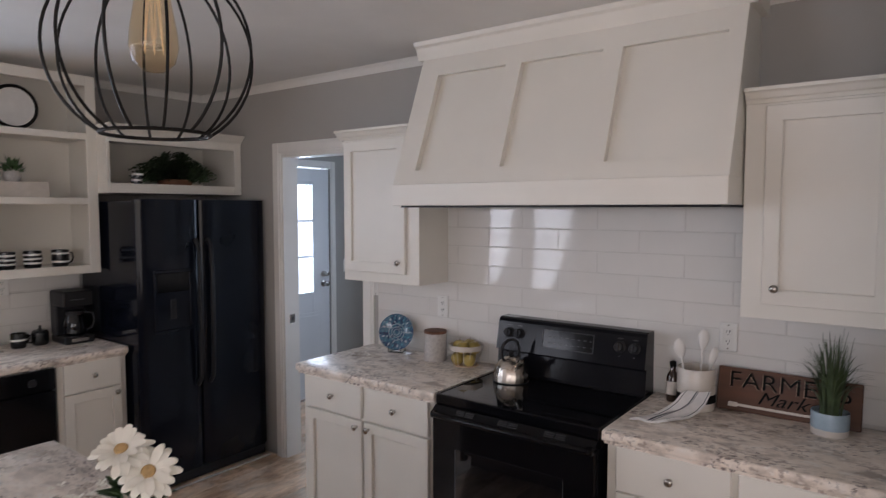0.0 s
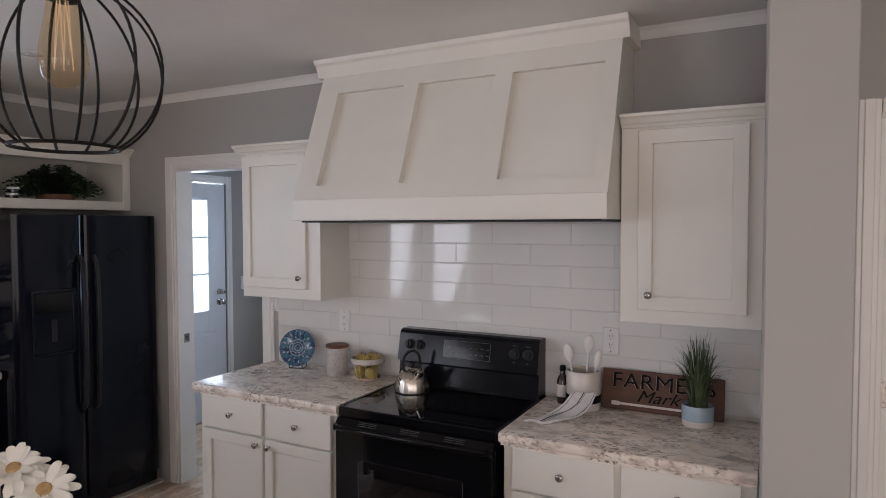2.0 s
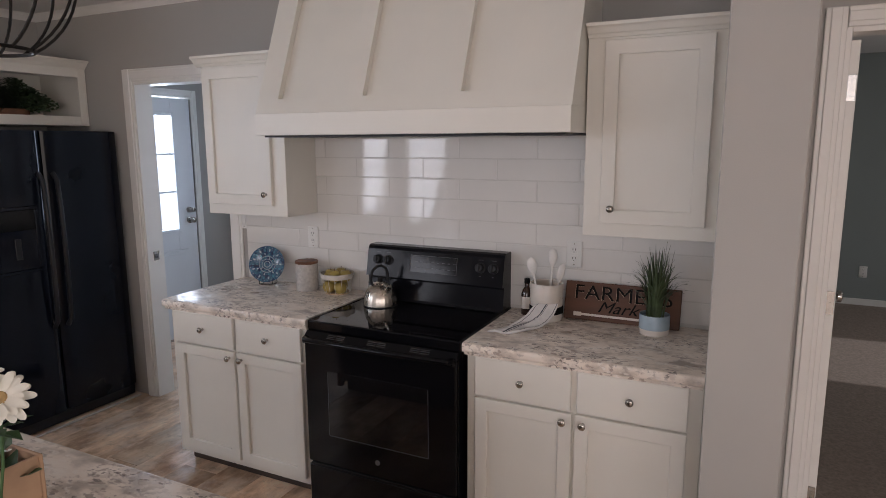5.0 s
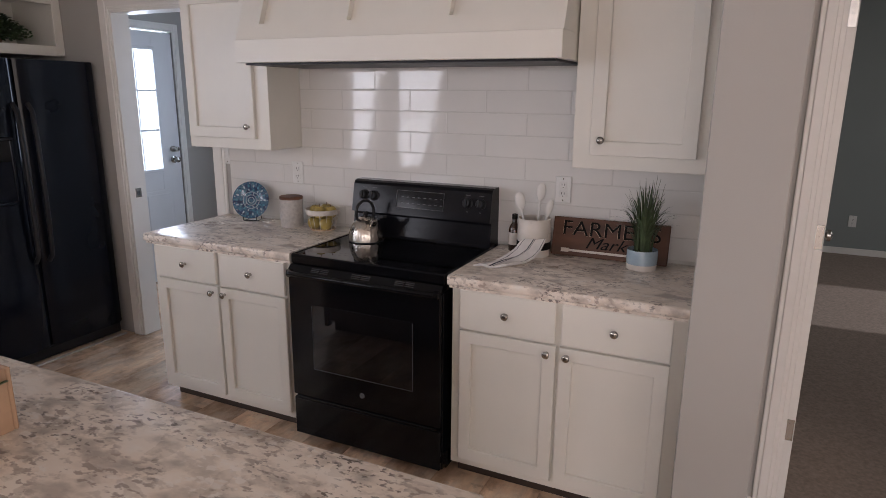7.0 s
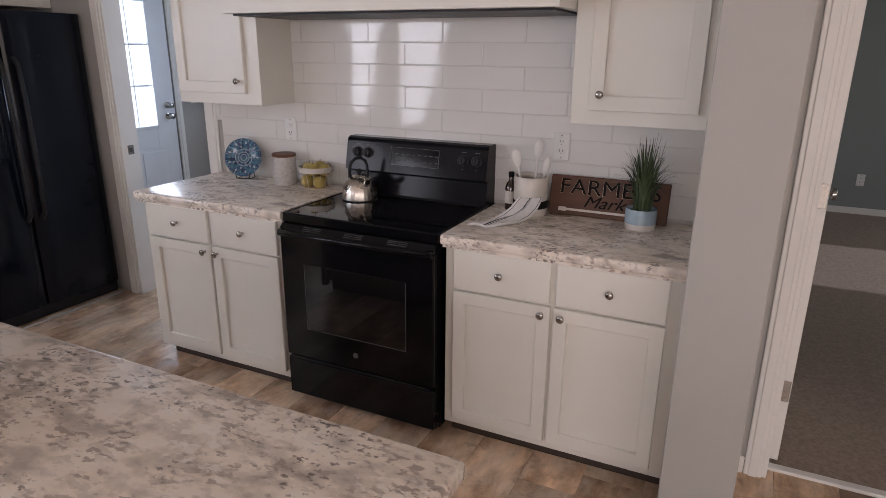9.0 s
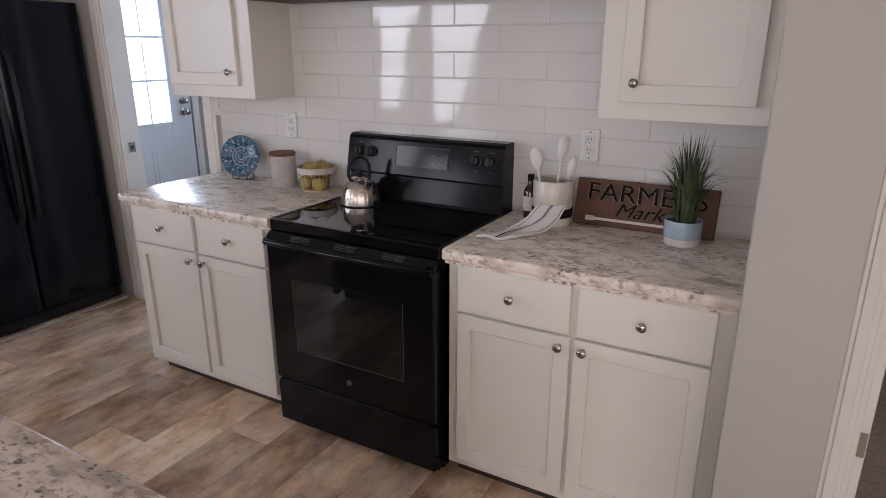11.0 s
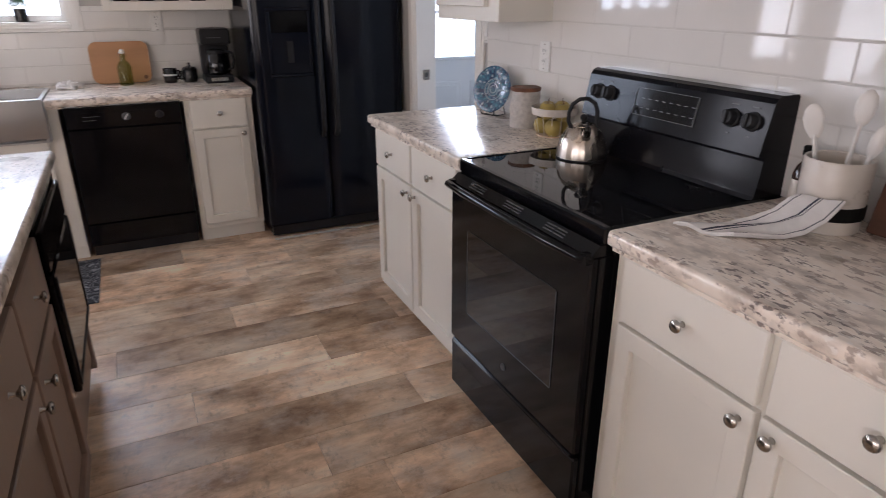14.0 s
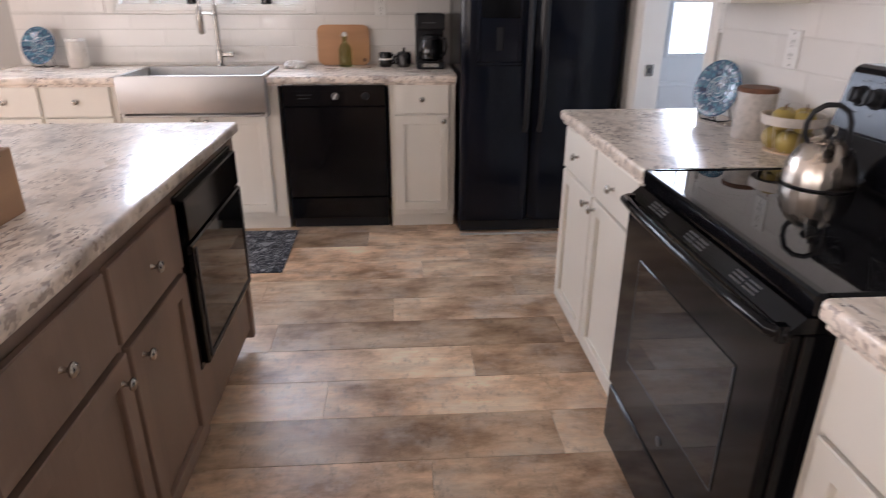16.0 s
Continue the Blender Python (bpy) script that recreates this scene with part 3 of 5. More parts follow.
baseboard("baseboard_utility_north", WX + 0.016, -2.06, 4.886, 4.898)

# ---- cabinets ----
BASE_H, TOP = 0.874, 0.914


def knob(parent, x, y, z):
    b = lathe([(0.0075, 0), (0.0055, 0.004), (0.005, 0.012), (0.0085, 0.016), (0.0145, 0.019), (0.0150, 0.023), (0.012, 0.027), (0.004, 0.029)], 16)
    bmesh.ops.transform(b, matrix=pose(x, y, z, 90, 0, 0), verts=b.verts)
    return part("knob", b, NICKEL, parent, "satin nickel knob", smooth=True)


def shaker(parent, x0, x1, z0, z1, mat, knob_at=None, y=-0.02, rail=0.052):
    bm = bmesh.new()
    e = 0.0025
    loops = []
    for ix, dep in ((0, -0.001), (0, y + e), (e, y), (rail - e, y), (rail, y + e), (rail, -0.001)):
        loops.append([bm.verts.new(q) for q in ((x0 + ix, dep, z0 + ix), (x1 - ix, dep, z0 + ix), (x1 - ix, dep, z1 - ix), (x0 + ix, dep, z1 - ix))])
    for lo, hi in zip(loops, loops[1:] + loops[:1]):
        for i in range(4):
            bm.faces.new((lo[i], lo[(i + 1) % 4], hi[(i + 1) % 4], hi[i]))
    d = part("door", bm, mat, parent)
    part("panel", box(x0 + rail - 0.006, x1 - rail + 0.006, y + 0.0145, -0.002, z0 + rail - 0.006, z1 - rail + 0.006), mat, d)
    if knob_at:
        knob(d, knob_at[0], y, knob_at[1])
    return d


def slab(parent, x0, x1, z0, z1, mat, knob_at=True):
    d = part("drawer_front", box(x0, x1, -0.02, -0.001, z0, z1, bev=0.003), mat, parent)
    if knob_at:
        knob(d, (x0 + x1) / 2, -0.02, (z0 + z1) / 2 + 0.002)
    return d


def base_cabinet(m, w, mat, label, drawers, doors, depth=0.585, zd=(0.70, 0.862), zo=(0.115, 0.69), group="base cabinets", toe=0.08, toe_mat=None):
    """Base cabinet, front in the local plane y = 0, facing -y, from x = 0 to w. drawers, doors: lists of (x0, x1[, knob x])."""
    root = thing("base_cabinet", m, label, "cabinet", group)
    part("body", boxes([(0, w, 0, depth, toe, BASE_H - 0.002)], bev=0.0015), mat, root)
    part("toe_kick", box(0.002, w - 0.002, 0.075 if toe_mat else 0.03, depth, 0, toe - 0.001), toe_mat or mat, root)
    for a, b in drawers:
        slab(root, a, b, zd[0], zd[1], mat)
    for a, b, k in doors:
        shaker(root, a, b, zo[0], zo[1], mat, (k, zo[1] - 0.032))
    return root


FACE = 2.435
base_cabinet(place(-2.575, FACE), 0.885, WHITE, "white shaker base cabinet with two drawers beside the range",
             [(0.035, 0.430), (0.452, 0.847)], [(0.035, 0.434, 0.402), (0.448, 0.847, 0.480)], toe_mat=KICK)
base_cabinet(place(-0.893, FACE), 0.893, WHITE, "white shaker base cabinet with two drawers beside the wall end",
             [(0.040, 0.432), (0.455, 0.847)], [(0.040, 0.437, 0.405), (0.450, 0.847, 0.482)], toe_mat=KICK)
SX = -3.755
base_cabinet(place(SX, 1.695, 0, 90), 0.38, WHITE, "narrow white base cabinet beside the black refrigerator", [(0.03, 0.345)], [(0.03, 0.345, 0.312)])
base_cabinet(place(SX, 0.195, 0, 90), 0.875, WHITE, "white sink base cabinet below the apron sink", [], [(0.04, 0.425, 0.392), (0.437, 0.80, 0.47)], zo=(0.115, 0.70))
base_cabinet(place(SX, -0.62, 0, 90), 0.805, WHITE, "white base cabinet with drawers beside the sink", [(0.03, 0.39), (0.41, 0.775)], [(0.03, 0.39, 0.358), (0.41, 0.775, 0.442)])


def countertop(name, m, w, d, label, cut=None):
    """Laminate top with a rolled front edge; front at local y = 0. cut: (x0, x1, y1), a notch in the front for a sink."""
    ring = [(0, 0), (w, 0), (w, d), (0, d)] if cut is None else [(0, 0), (cut[0], 0), (cut[0], cut[2]), (cut[1], cut[2]), (cut[1], 0), (w, 0), (w, d), (0, d)]
    bm = bmesh.new()
    lo = [bm.verts.new((x, y, BASE_H)) for x, y in ring]
    hi = [bm.verts.new((x, y, TOP)) for x, y in ring]
    bm.faces.new(lo[::-1])
    bm.faces.new(hi)
    for i in range(len(ring)):
        j = (i + 1) % len(ring)
        bm.faces.new((lo[i], lo[j], hi[j], hi[i]))
    bm.faces.ensure_lookup_table()
    rim = [ed for ed in bm.edges if abs(ed.verts[0].co.z - ed.verts[1].co.z) < 1e-6 and all(v.co.y < d - 0.01 for v in ed.verts)]
    bmesh.ops.bevel(bm, geom=rim, offset=0.012, segments=3, affect="EDGES", profile=0.5)
    root = thing(name, m, label, "countertop")
    part("surface", bm, LAMINATE, root, smooth=True)
    xs = [(0.004, w - 0.004)] if cut is None else [(0.004, cut[0] - 0.004), (cut[1] + 0.004, w - 0.004)]
    for a, b in xs:
        part("underside_strip", box(a, b, 0.014, 0.034, BASE_H - 0.012, BASE_H - 0.0005), LAMINATE, root)
    return root


countertop("countertop", place(-2.61, 2.405), 0.922, 0.606, "speckled brown and white laminate countertop beside the range")
countertop("countertop", place(-0.905, 2.405), 0.906, 0.606, "speckled brown and white laminate countertop by the wall end")
countertop("countertop", place(SX + 0.03, -0.62, 0, 90), 2.70, 0.632, "speckled laminate countertop along the sink wall", cut=(0.845, 1.632, 0.49))

# island
IX0, IX1, IY0, IY1 = -2.425, -0.245, 0.12, 1.158
ISF = 1.128
isl = thing("kitchen_island", place(0, 0), "grey-brown stained kitchen island base", "kitchen island")
part("body", boxes([(IX0 + 0.045, IX1 - 0.04, IY0 + 0.25, ISF, 0.09, BASE_H - 0.002)], bev=0.002), STAIN, isl)
part("toe_kick", box(IX0 + 0.07, IX1 - 0.06, IY0 + 0.3, ISF - 0.07, 0, 0.089), STAIN, isl)
part("corner_post", box(IX0 + 0.04, IX0 + 0.075, ISF - 0.03, ISF + 0.012, 0.05, BASE_H - 0.003, bev=0.003), STAIN, isl)


def island_front(x0, x1, z0, z1, kind, k=None):
    holder = thing("front_holder", place(0, ISF, 0, 180), "", "")
    ob = slab(holder, -x1, -x0, z0, z1, STAIN) if kind == "drawer" else shaker(holder, -x1, -x0, z0, z1, STAIN, (-k, z1 - 0.05))
    mw = Matrix(holder.matrix_basis)
    for o in (ob, *ob.children):
        o.data.transform(mw)
    ob.parent = isl
    bpy.data.objects.remove(holder)


for a, b in ((-1.695, -1.275), (-1.255, -0.825)):
    island_front(a, b, 0.655, 0.835, "drawer")
island_front(-1.695, -1.30, 0.11, 0.635, "door", -1.355)
island_front(-1.28, -0.825, 0.11, 0.635, "door", -1.235)
island_front(-0.80, -0.31, 0.655, 0.835, "drawer")
island_front(-0.80, -0.31, 0.11, 0.635, "door", -0.75)
itop = thing("island_countertop", place(0, 0), "speckled brown and white laminate island top", "countertop")
part("surface", box(IX0, IX1, IY0, IY1, BASE_H, TOP, bev=0.012, seg=3), LAMINATE, itop, smooth=True)
part("underside_strip", box(IX0 + 0.01, IX1 - 0.01, IY0 + 0.012, IY0 + 0.034, BASE_H - 0.014, BASE_H - 0.0005), LAMINATE, itop)
mwv = thing("microwave", place(IX0 + 0.085, ISF + 0.001, 0.30), "black built-in microwave in the island front", "microwave")
part("case", box(0, 0.615, 0.0, 0.012, 0, 0.545, bev=0.003), BLACK, mwv)
part("door", box(0.012, 0.603, 0.012, 0.034, 0.015, 0.40, bev=0.005), BLACKGLASS, mwv)
part("door_frame", boxes([(0.03, 0.585, 0.034, 0.037, 0.03, 0.045), (0.03, 0.045, 0.034, 0.037, 0.045, 0.385), (0.57, 0.585, 0.034, 0.037, 0.045, 0.385)], bev=0.001), DARKPLASTIC, mwv)
part("control_panel", box(0.012, 0.603, 0.012, 0.030, 0.41, 0.53, bev=0.004), BLACK, mwv)

# upper cabinets
UFACE = 2.762
CABCROWN = [(0, 0), (0.006, 0), (0.012, 0.012), (0.02, 0.016), (0.034, 0.034), (0.046, 0.04), (0.046, 0.052), (0, 0.052)]


def upper_cabinet(m, w, h, doors, label, depth, crown_sides, zk=0.06):
    root = thing("upper_cabinet", m, label, "cabinet", "upper cabinets")
    part("body", boxes([(0, w, 0, depth, 0, h)], bev=0.0015), WHITE, root)
    for a, b, k in doors:
        shaker(root, a, b, 0.055, h - 0.012, WHITE, (k, 0.055 + zk), rail=0.056)
    b = extrude_profile(CABCROWN, w + crown_sides[0] + crown_sides[1])
    bmesh.ops.translate(b, verts=b.verts, vec=(-crown_sides[0], 0, h))
    join(b, box(-crown_sides[0], w + crown_sides[1], 0, depth, h, h + 0.052))
    part("crown", b, WHITE, root, "white cabinet crown moulding")
    return root


upper_cabinet(place(-2.60, UFACE, 1.328), 0.545, 0.782, [(0.018, 0.462, 0.425)], "white shaker wall cabinet beside the doorway", WY - UFACE - 0.001, (0.03, 0.0))
upper_cabinet(place(-0.518, UFACE, 1.328), 0.519, 0.78, [(0.07, 0.468, 0.115)], "white shaker wall cabinet beside the hood", WY - UFACE - 0.001, (0.0, 0.0))

# hood
HX0, HX1 = -2.052, -0.524
hood = thing("range_hood", place(0, 0), "white painted wood hood with three framed panels", "range hood")


def slanted(z):
    """Front of the hood at a height: upright lip, then leaning back."""
    return 2.548 if z <= 1.845 else 2.556 + (z - 1.845) * (2.79 - 2.556) / (2.46 - 1.845)


def prism(x0, x1, zs, off=0.0, back=WY - 0.002, taper=0.0):
    """Block with a slanted front between heights zs."""
    bm = bmesh.new()
    rows = []
    for z in zs:
        f = slanted(z) + off
        k = taper * (z - 1.845) if z > 1.845 else 0
        rows.append([bm.verts.new(p) for p in ((x0 + k, f, z), (x1 - k, f, z), (x1 - k, f + back if back < 1 else back, z), (x0 + k, f + back if back < 1 else back, z))])
    for lo, hi in zip(rows, rows[1:]):
        for i in range(4):
            bm.faces.new((lo[i], lo[(i + 1) % 4], hi[(i + 1) % 4], hi[i]))
    bm.faces.new(rows[0][::-1])
    bm.faces.new(rows[-1])
    return bm


part("body", prism(HX0 + 0.001, HX1 - 0.001, [1.8452, 1.846, 2.50], off=0.032), WHITE, hood)
part("lip", box(HX0, HX1, 2.548, WY - 0.003, 1.744, 1.845, bev=0.002), WHITE, hood)
for nm, a, b, z0, z1 in (("bottom_rail", HX0, HX1, 1.8455, 1.912), ("top_rail", HX0, HX1, 2.39, 2.485),
                         ("stile", HX0, -1.932, 1.912, 2.39), ("stile", -1.545, -1.462, 1.912, 2.39), ("stile", -1.073, -0.988, 1.912, 2.39), ("stile", -0.585, HX1, 1.912, 2.39)):
    part(nm, prism(a, b, [z0, z1], back=0.0315), WHITE, hood)
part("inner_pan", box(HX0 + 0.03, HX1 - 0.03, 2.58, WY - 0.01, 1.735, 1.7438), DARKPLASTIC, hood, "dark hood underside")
cr = extrude_profile([(0, -0.085), (0.006, -0.085), (0.012, -0.07), (0.03, -0.03), (0.045, -0.02), (0.052, 0), (0, 0)], HX1 - HX0 + 0.06)
bmesh.ops.translate(cr, verts=cr.verts, vec=(HX0 - 0.03, 2.803, CEIL - 0.002))
join(cr, box(HX0 - 0.03, HX1 + 0.03, 2.803, WY - 0.002, CEIL - 0.087, CEIL - 0.002))
part("crown", cr, WHITE, hood, "white hood crown moulding")

# open shelves and the box over the refrigerator
shx = -4.03
sh = thing("open_shelf_unit", place(0, 0), "white built-in open shelves, three tiers, with crockery", "shelf unit")
SY0, SY1 = 1.37, 2.07
part("side_panel", box(WX + 0.002, shx, SY0, SY0 + 0.02, 1.355, CEIL - 0.05), WHITE, sh)
part("side_panel", box(WX + 0.002, shx, SY1 - 0.02, SY1, 1.355, CEIL - 0.05), WHITE, sh)
part("back_panel", box(WX + 0.003, WX + 0.01, SY0 + 0.02, SY1 - 0.02, 1.38, CEIL - 0.05), WHITE, sh)
for z0, z1 in ((1.355, 1.382), (1.765, 1.785), (2.15, 2.17)):
    part("shelf", box(WX + 0.011, shx - 0.001, SY0 + 0.0205, SY1 - 0.0205, z0, z1, bev=0.002), WHITE, sh)
part("face_frame", boxes([(shx, shx + 0.02, SY0, SY0 + 0.045, 1.34, CEIL - 0.05), (shx, shx + 0.02, SY1 - 0.06, SY1, 1.34, CEIL - 0.05),
                          (shx, shx + 0.02, SY0 + 0.045, SY1 - 0.06, 1.34, 1.39), (shx, shx + 0.02, SY0 + 0.045, SY1 - 0.06, 2.46, CEIL - 0.05),
                          (shx, shx + 0.02, SY0 + 0.045, SY1 - 0.06, 1.755, 1.795), (shx, shx + 0.02, SY0 + 0.045, SY1 - 0.06, 2.14, 2.18)], bev=0.002), WHITE, sh)

ofx = -3.92
of = thing("open_cabinet", place(0, 0), "white open cabinet box above the refrigerator", "cabinet")
OY0, OY1, OZ0, OZ1 = 2.0705, 3.016, 1.825, 2.19
part("bottom", box(WX + 0.002, ofx, OY0, OY1, OZ0, OZ0 + 0.02), WHITE, of)
part("top", box(WX + 0.002, ofx, OY0, OY1, OZ1 - 0.02, OZ1), WHITE, of)
part("side_panel", box(WX + 0.002, ofx, OY0, OY0 + 0.02, OZ0 + 0.02, OZ1 - 0.02), WHITE, of)
part("side_panel", box(WX + 0.002, ofx, OY1 - 0.02, OY1, OZ0 + 0.02, OZ1 - 0.02), WHITE, of)
part("back_panel", box(WX + 0.003, WX + 0.012, OY0 + 0.02, OY1 - 0.02, OZ0 + 0.02, OZ1 - 0.02), WHITE, of)
part("face_frame", boxes([(ofx, ofx + 0.02, OY0, OY0 + 0.022, OZ0, OZ1), (ofx, ofx + 0.02, OY1 - 0.055, OY1, OZ0, OZ1),
                          (ofx, ofx + 0.02, OY0 + 0.022, OY1 - 0.055, OZ0, OZ0 + 0.06), (ofx, ofx + 0.02, OY0 + 0.022, OY1 - 0.055, OZ1 - 0.055, OZ1)], bev=0.002), WHITE, of)
b = extrude_profile(CABCROWN, OY1 - OY0)
join(b, box(0, OY1 - OY0, 0, 0.4, 0, 0.05))
bmesh.ops.transform(b, matrix=place(ofx + 0.02, OY0, OZ1, 90), verts=b.verts)
part("crown", b, WHITE, of, "white cabinet crown moulding")

# ---- appliances ----
rng = thing("electric_range", place(-1.675, 2.415), "black freestanding electric range with smooth glass cooktop", "range")
RW = 0.762
part("body", boxes([(0.003, RW - 0.003, 0.025, 0.59, 0.03, 0.895), (0.003, RW - 0.003, -0.015, 0.03, 0.045, 0.84)], bev=0.003), BLACK, rng)
for x in (0.05, RW - 0.05):
    for y in (0.07, 0.54):
        part("foot", lathe([(0.016, 0), (0.016, 0.03)], 12, at=(x, y, 0)), DARKPLASTIC, rng)
part("oven_door", box(0.004, RW - 0.004, -0.043, -0.016, 0.250, 0.841, bev=0.006), BLACK, rng)
part("oven_window", box(0.13, RW - 0.13, -0.045, -0.043, 0.40, 0.705, bev=0.0008), BLACKGLASS, rng)
for a, b, lo, hi in ((0.1285, 0.1305, 0.40, 0.70), (RW - 0.1305, RW - 0.1285, 0.40, 0.70), (0.1305, RW - 0.1305, 0.397, 0.399)):
    part("window_outline", box(a, b, -0.0458, -0.044, lo, hi), SILVERPRINT, rng)
badge = lathe([(0.012, 0), (0.012, 0.003), (0.009, 0.004)], 20)
bmesh.ops.transform(badge, matrix=pose(RW / 2, -0.043, 0.322, 90, 0, 0), verts=badge.verts)
part("badge", badge, SILVERPRINT, rng, "small round silver badge")
vent = bmesh.new()
ends = [[vent.verts.new((x, y, z)) for y, z in ((0.02, 0.842), (-0.043, 0.842), (-0.046, 0.846), (-0.018, 0.871), (0.02, 0.871))] for x in (0.004, RW - 0.004)]
for i in range(5):
    vent.faces.new((ends[0][i], ends[0][(i + 1) % 5], ends[1][(i + 1) % 5], ends[1][i]))
vent.faces.new(ends[0][::-1])
vent.faces.new(ends[1])
part("vent_strip", vent, BLACK, rng)
for c in (0.17, 0.38, 0.59):
    for k in range(3):
        for j in range(2):
            b = box(-0.021, 0.021, -0.0019, 0.0019, -0.0006, 0.0006)
            part("vent_slot", moved(b, pose(c - 0.024 + j * 0.048, -0.0385 + k * 0.0065, 0.8532 + k * 0.0058, 41.8, 0, 0)), SLOT, rng)
hb = tube([(0.012, -0.040, 0.838), (0.025, -0.066, 0.842), (0.15, -0.078, 0.845), (RW / 2, -0.083, 0.846), (RW - 0.15, -0.078, 0.845), (RW - 0.025, -0.066, 0.842), (RW - 0.012, -0.040, 0.838)], 0.0125, 10)
part("oven_handle", hb, BLACK, rng, "black bowed oven handle", smooth=True)
for x in (0.02, RW - 0.02):
    part("handle_bracket", box(x - 0.014, x + 0.014, -0.062, -0.03, 0.822, 0.853, bev=0.005), BLACK, rng)
part("storage_drawer", box(0.004, RW - 0.004, -0.040, -0.016, 0.05, 0.236, bev=0.006), BLACK, rng)
part("drawer_grip", box(0.02, RW - 0.02, -0.044, -0.016, 0.2365, 0.2475, bev=0.003), BLACK, rng)
part("cooktop_rim", boxes([(0.0, RW, -0.012, 0.012, 0.872, 0.916), (0.0, 0.014, 0.012, 0.535, 0.896, 0.916), (RW - 0.014, RW, 0.012, 0.535, 0.896, 0.916)], bev=0.005), BLACK, rng)
top = part("cooktop", box(0.012, RW - 0.012, 0.008, 0.54, 0.9, 0.9135), BLACKGLASS, rng, "smooth black glass cooktop")
for x, y, r in ((0.19, 0.15, 0.085), (0.57, 0.15, 0.105), (0.19, 0.40, 0.105), (0.57, 0.40, 0.085)):
    for rr in (r, r * 0.62):
        part("burner_ring", tube([(x + rr * math.cos(a), y + rr * math.sin(a), 0.9131) for a in (2 * math.pi * i / 40 for i in range(40))], 0.0006, 4, closed=True), BURNER, top, "faint grey burner outline")


def backguard():
    prof = [(0.478, 0.905), (0.488, 0.925), (0.502, 1.02), (0.500, 1.03), (0.478, 1.034), (0.506, 1.170), (0.514, 1.183), (0.53, 1.19), (0.59, 1.19), (0.60, 1.18), (0.60, 0.905)]
    bm = bmesh.new()
    e = [[bm.verts.new((x, y, z)) for y, z in prof] for x in (0.008, RW - 0.004)]
    k = len(prof)
    for i in range(k):
        bm.faces.new((e[0][i], e[0][(i + 1) % k], e[1][(i + 1) % k], e[1][i]))
    bm.faces.new(e[0][::-1])
    bm.faces.new(e[1])
    return bm


guard = part("backguard", backguard(), GUARD, rng, "glossy black control backguard")


def on_guard(b, x, z):
    """Lay a piece, built upright facing -y at the origin, on the leaning control face."""
    y = 0.478 + (z - 1.034) * (0.028 / 0.136)
    bmesh.ops.transform(b, matrix=pose(x, y, z, -11.3, 0, 0), verts=b.verts)
    return b


PX = RW / 2
part("display", on_guard(box(-0.125, 0.125, -0.003, 0.004, -0.042, 0.042, bev=0.001), PX + 0.008, 1.112), BLACK, guard)
part("display_outline", on_guard(boxes([(-0.128, 0.128, -0.004, 0, 0.041, 0.0425), (-0.128, 0.128, -0.004, 0, -0.0425, -0.041), (-0.1285, -0.127, -0.004, 0, -0.041, 0.041), (0.127, 0.1285, -0.004, 0, -0.041, 0.041)]), PX + 0.008, 1.112), SILVERPRINT, guard)
for i in range(8):
    for j in range(2):
        part("key_print", on_guard(box(-0.10 + i * 0.03, -0.087 + i * 0.03, -0.0045, -0.002, -0.02 + j * 0.03, -0.0175 + j * 0.03), PX + 0.008, 1.112), SILVERPRINT, guard)
for x in (0.075, 0.132, RW - 0.122, RW - 0.055):
    b = lathe([(0.026, 0), (0.026, 0.004), (0.021, 0.006), (0.0195, 0.024), (0.017, 0.027)], 24)
    box(-0.005, 0.005, -0.019, 0.019, 0.024, 0.033, bev=0.002, bm=b)
    bmesh.ops.transform(b, matrix=pose(0, 0, 0, 90, 0, 0), verts=b.verts)
    part("control_knob", on_guard(b, x, 1.118), DARKPLASTIC, guard, "black control knob", smooth=True)
    part("knob_print", on_guard(box(-0.012, 0.012, -0.002, 0.001, 0.036, 0.0385), x, 1.118), SILVERPRINT, guard)
    part("knob_print", on_guard(box(-0.004, 0.004, -0.002, 0.001, -0.042, -0.039), x, 1.118), SILVERPRINT, guard)

FX, FY0, FY1, FH = -3.605, 2.093, 2.992, 1.785
fr = thing("refrigerator", place(0, 0), "black side-by-side refrigerator with dispenser in the door", "refrigerator")
part("body", box(WX + 0.03, FX - 0.07, FY0 + 0.004, FY1 - 0.004, 0.02, FH - 0.012, bev=0.004), FRIDGE, fr)
part("grille", box(FX - 0.07, FX - 0.03, FY0 + 0.01, FY1 - 0.01, 0.012, 0.075, bev=0.003), DARKPLASTIC, fr)


def fridge_door(y0, y1):
    """Door with a gently bowed front and rounded edges."""
    bm = bmesh.new()
    n = 14
    rows = []
    for z in (0.085, FH):
        front = []
        for i in range(n + 1):
            u = i / n
            edge = min(u, 1 - u) * (y1 - y0)
            drop = 0.018 * (1 - min(1, edge / 0.022)) ** 2 + 0.010 * (2 * u - 1) ** 2
            front.append((FX - drop, y0 + (y1 - y0) * u, z))
        ring = front + [(FX - 0.066, y1, z), (FX - 0.066, y0, z)]
        rows.append([bm.verts.new(p) for p in ring])
    k = len(rows[0])
    for i in range(k):
        bm.faces.new((rows[0][i], rows[0][(i + 1) % k], rows[1][(i + 1) % k], rows[1][i]))
    bm.faces.new(rows[0][::-1])
    bm.faces.new(rows[1])
    return bm


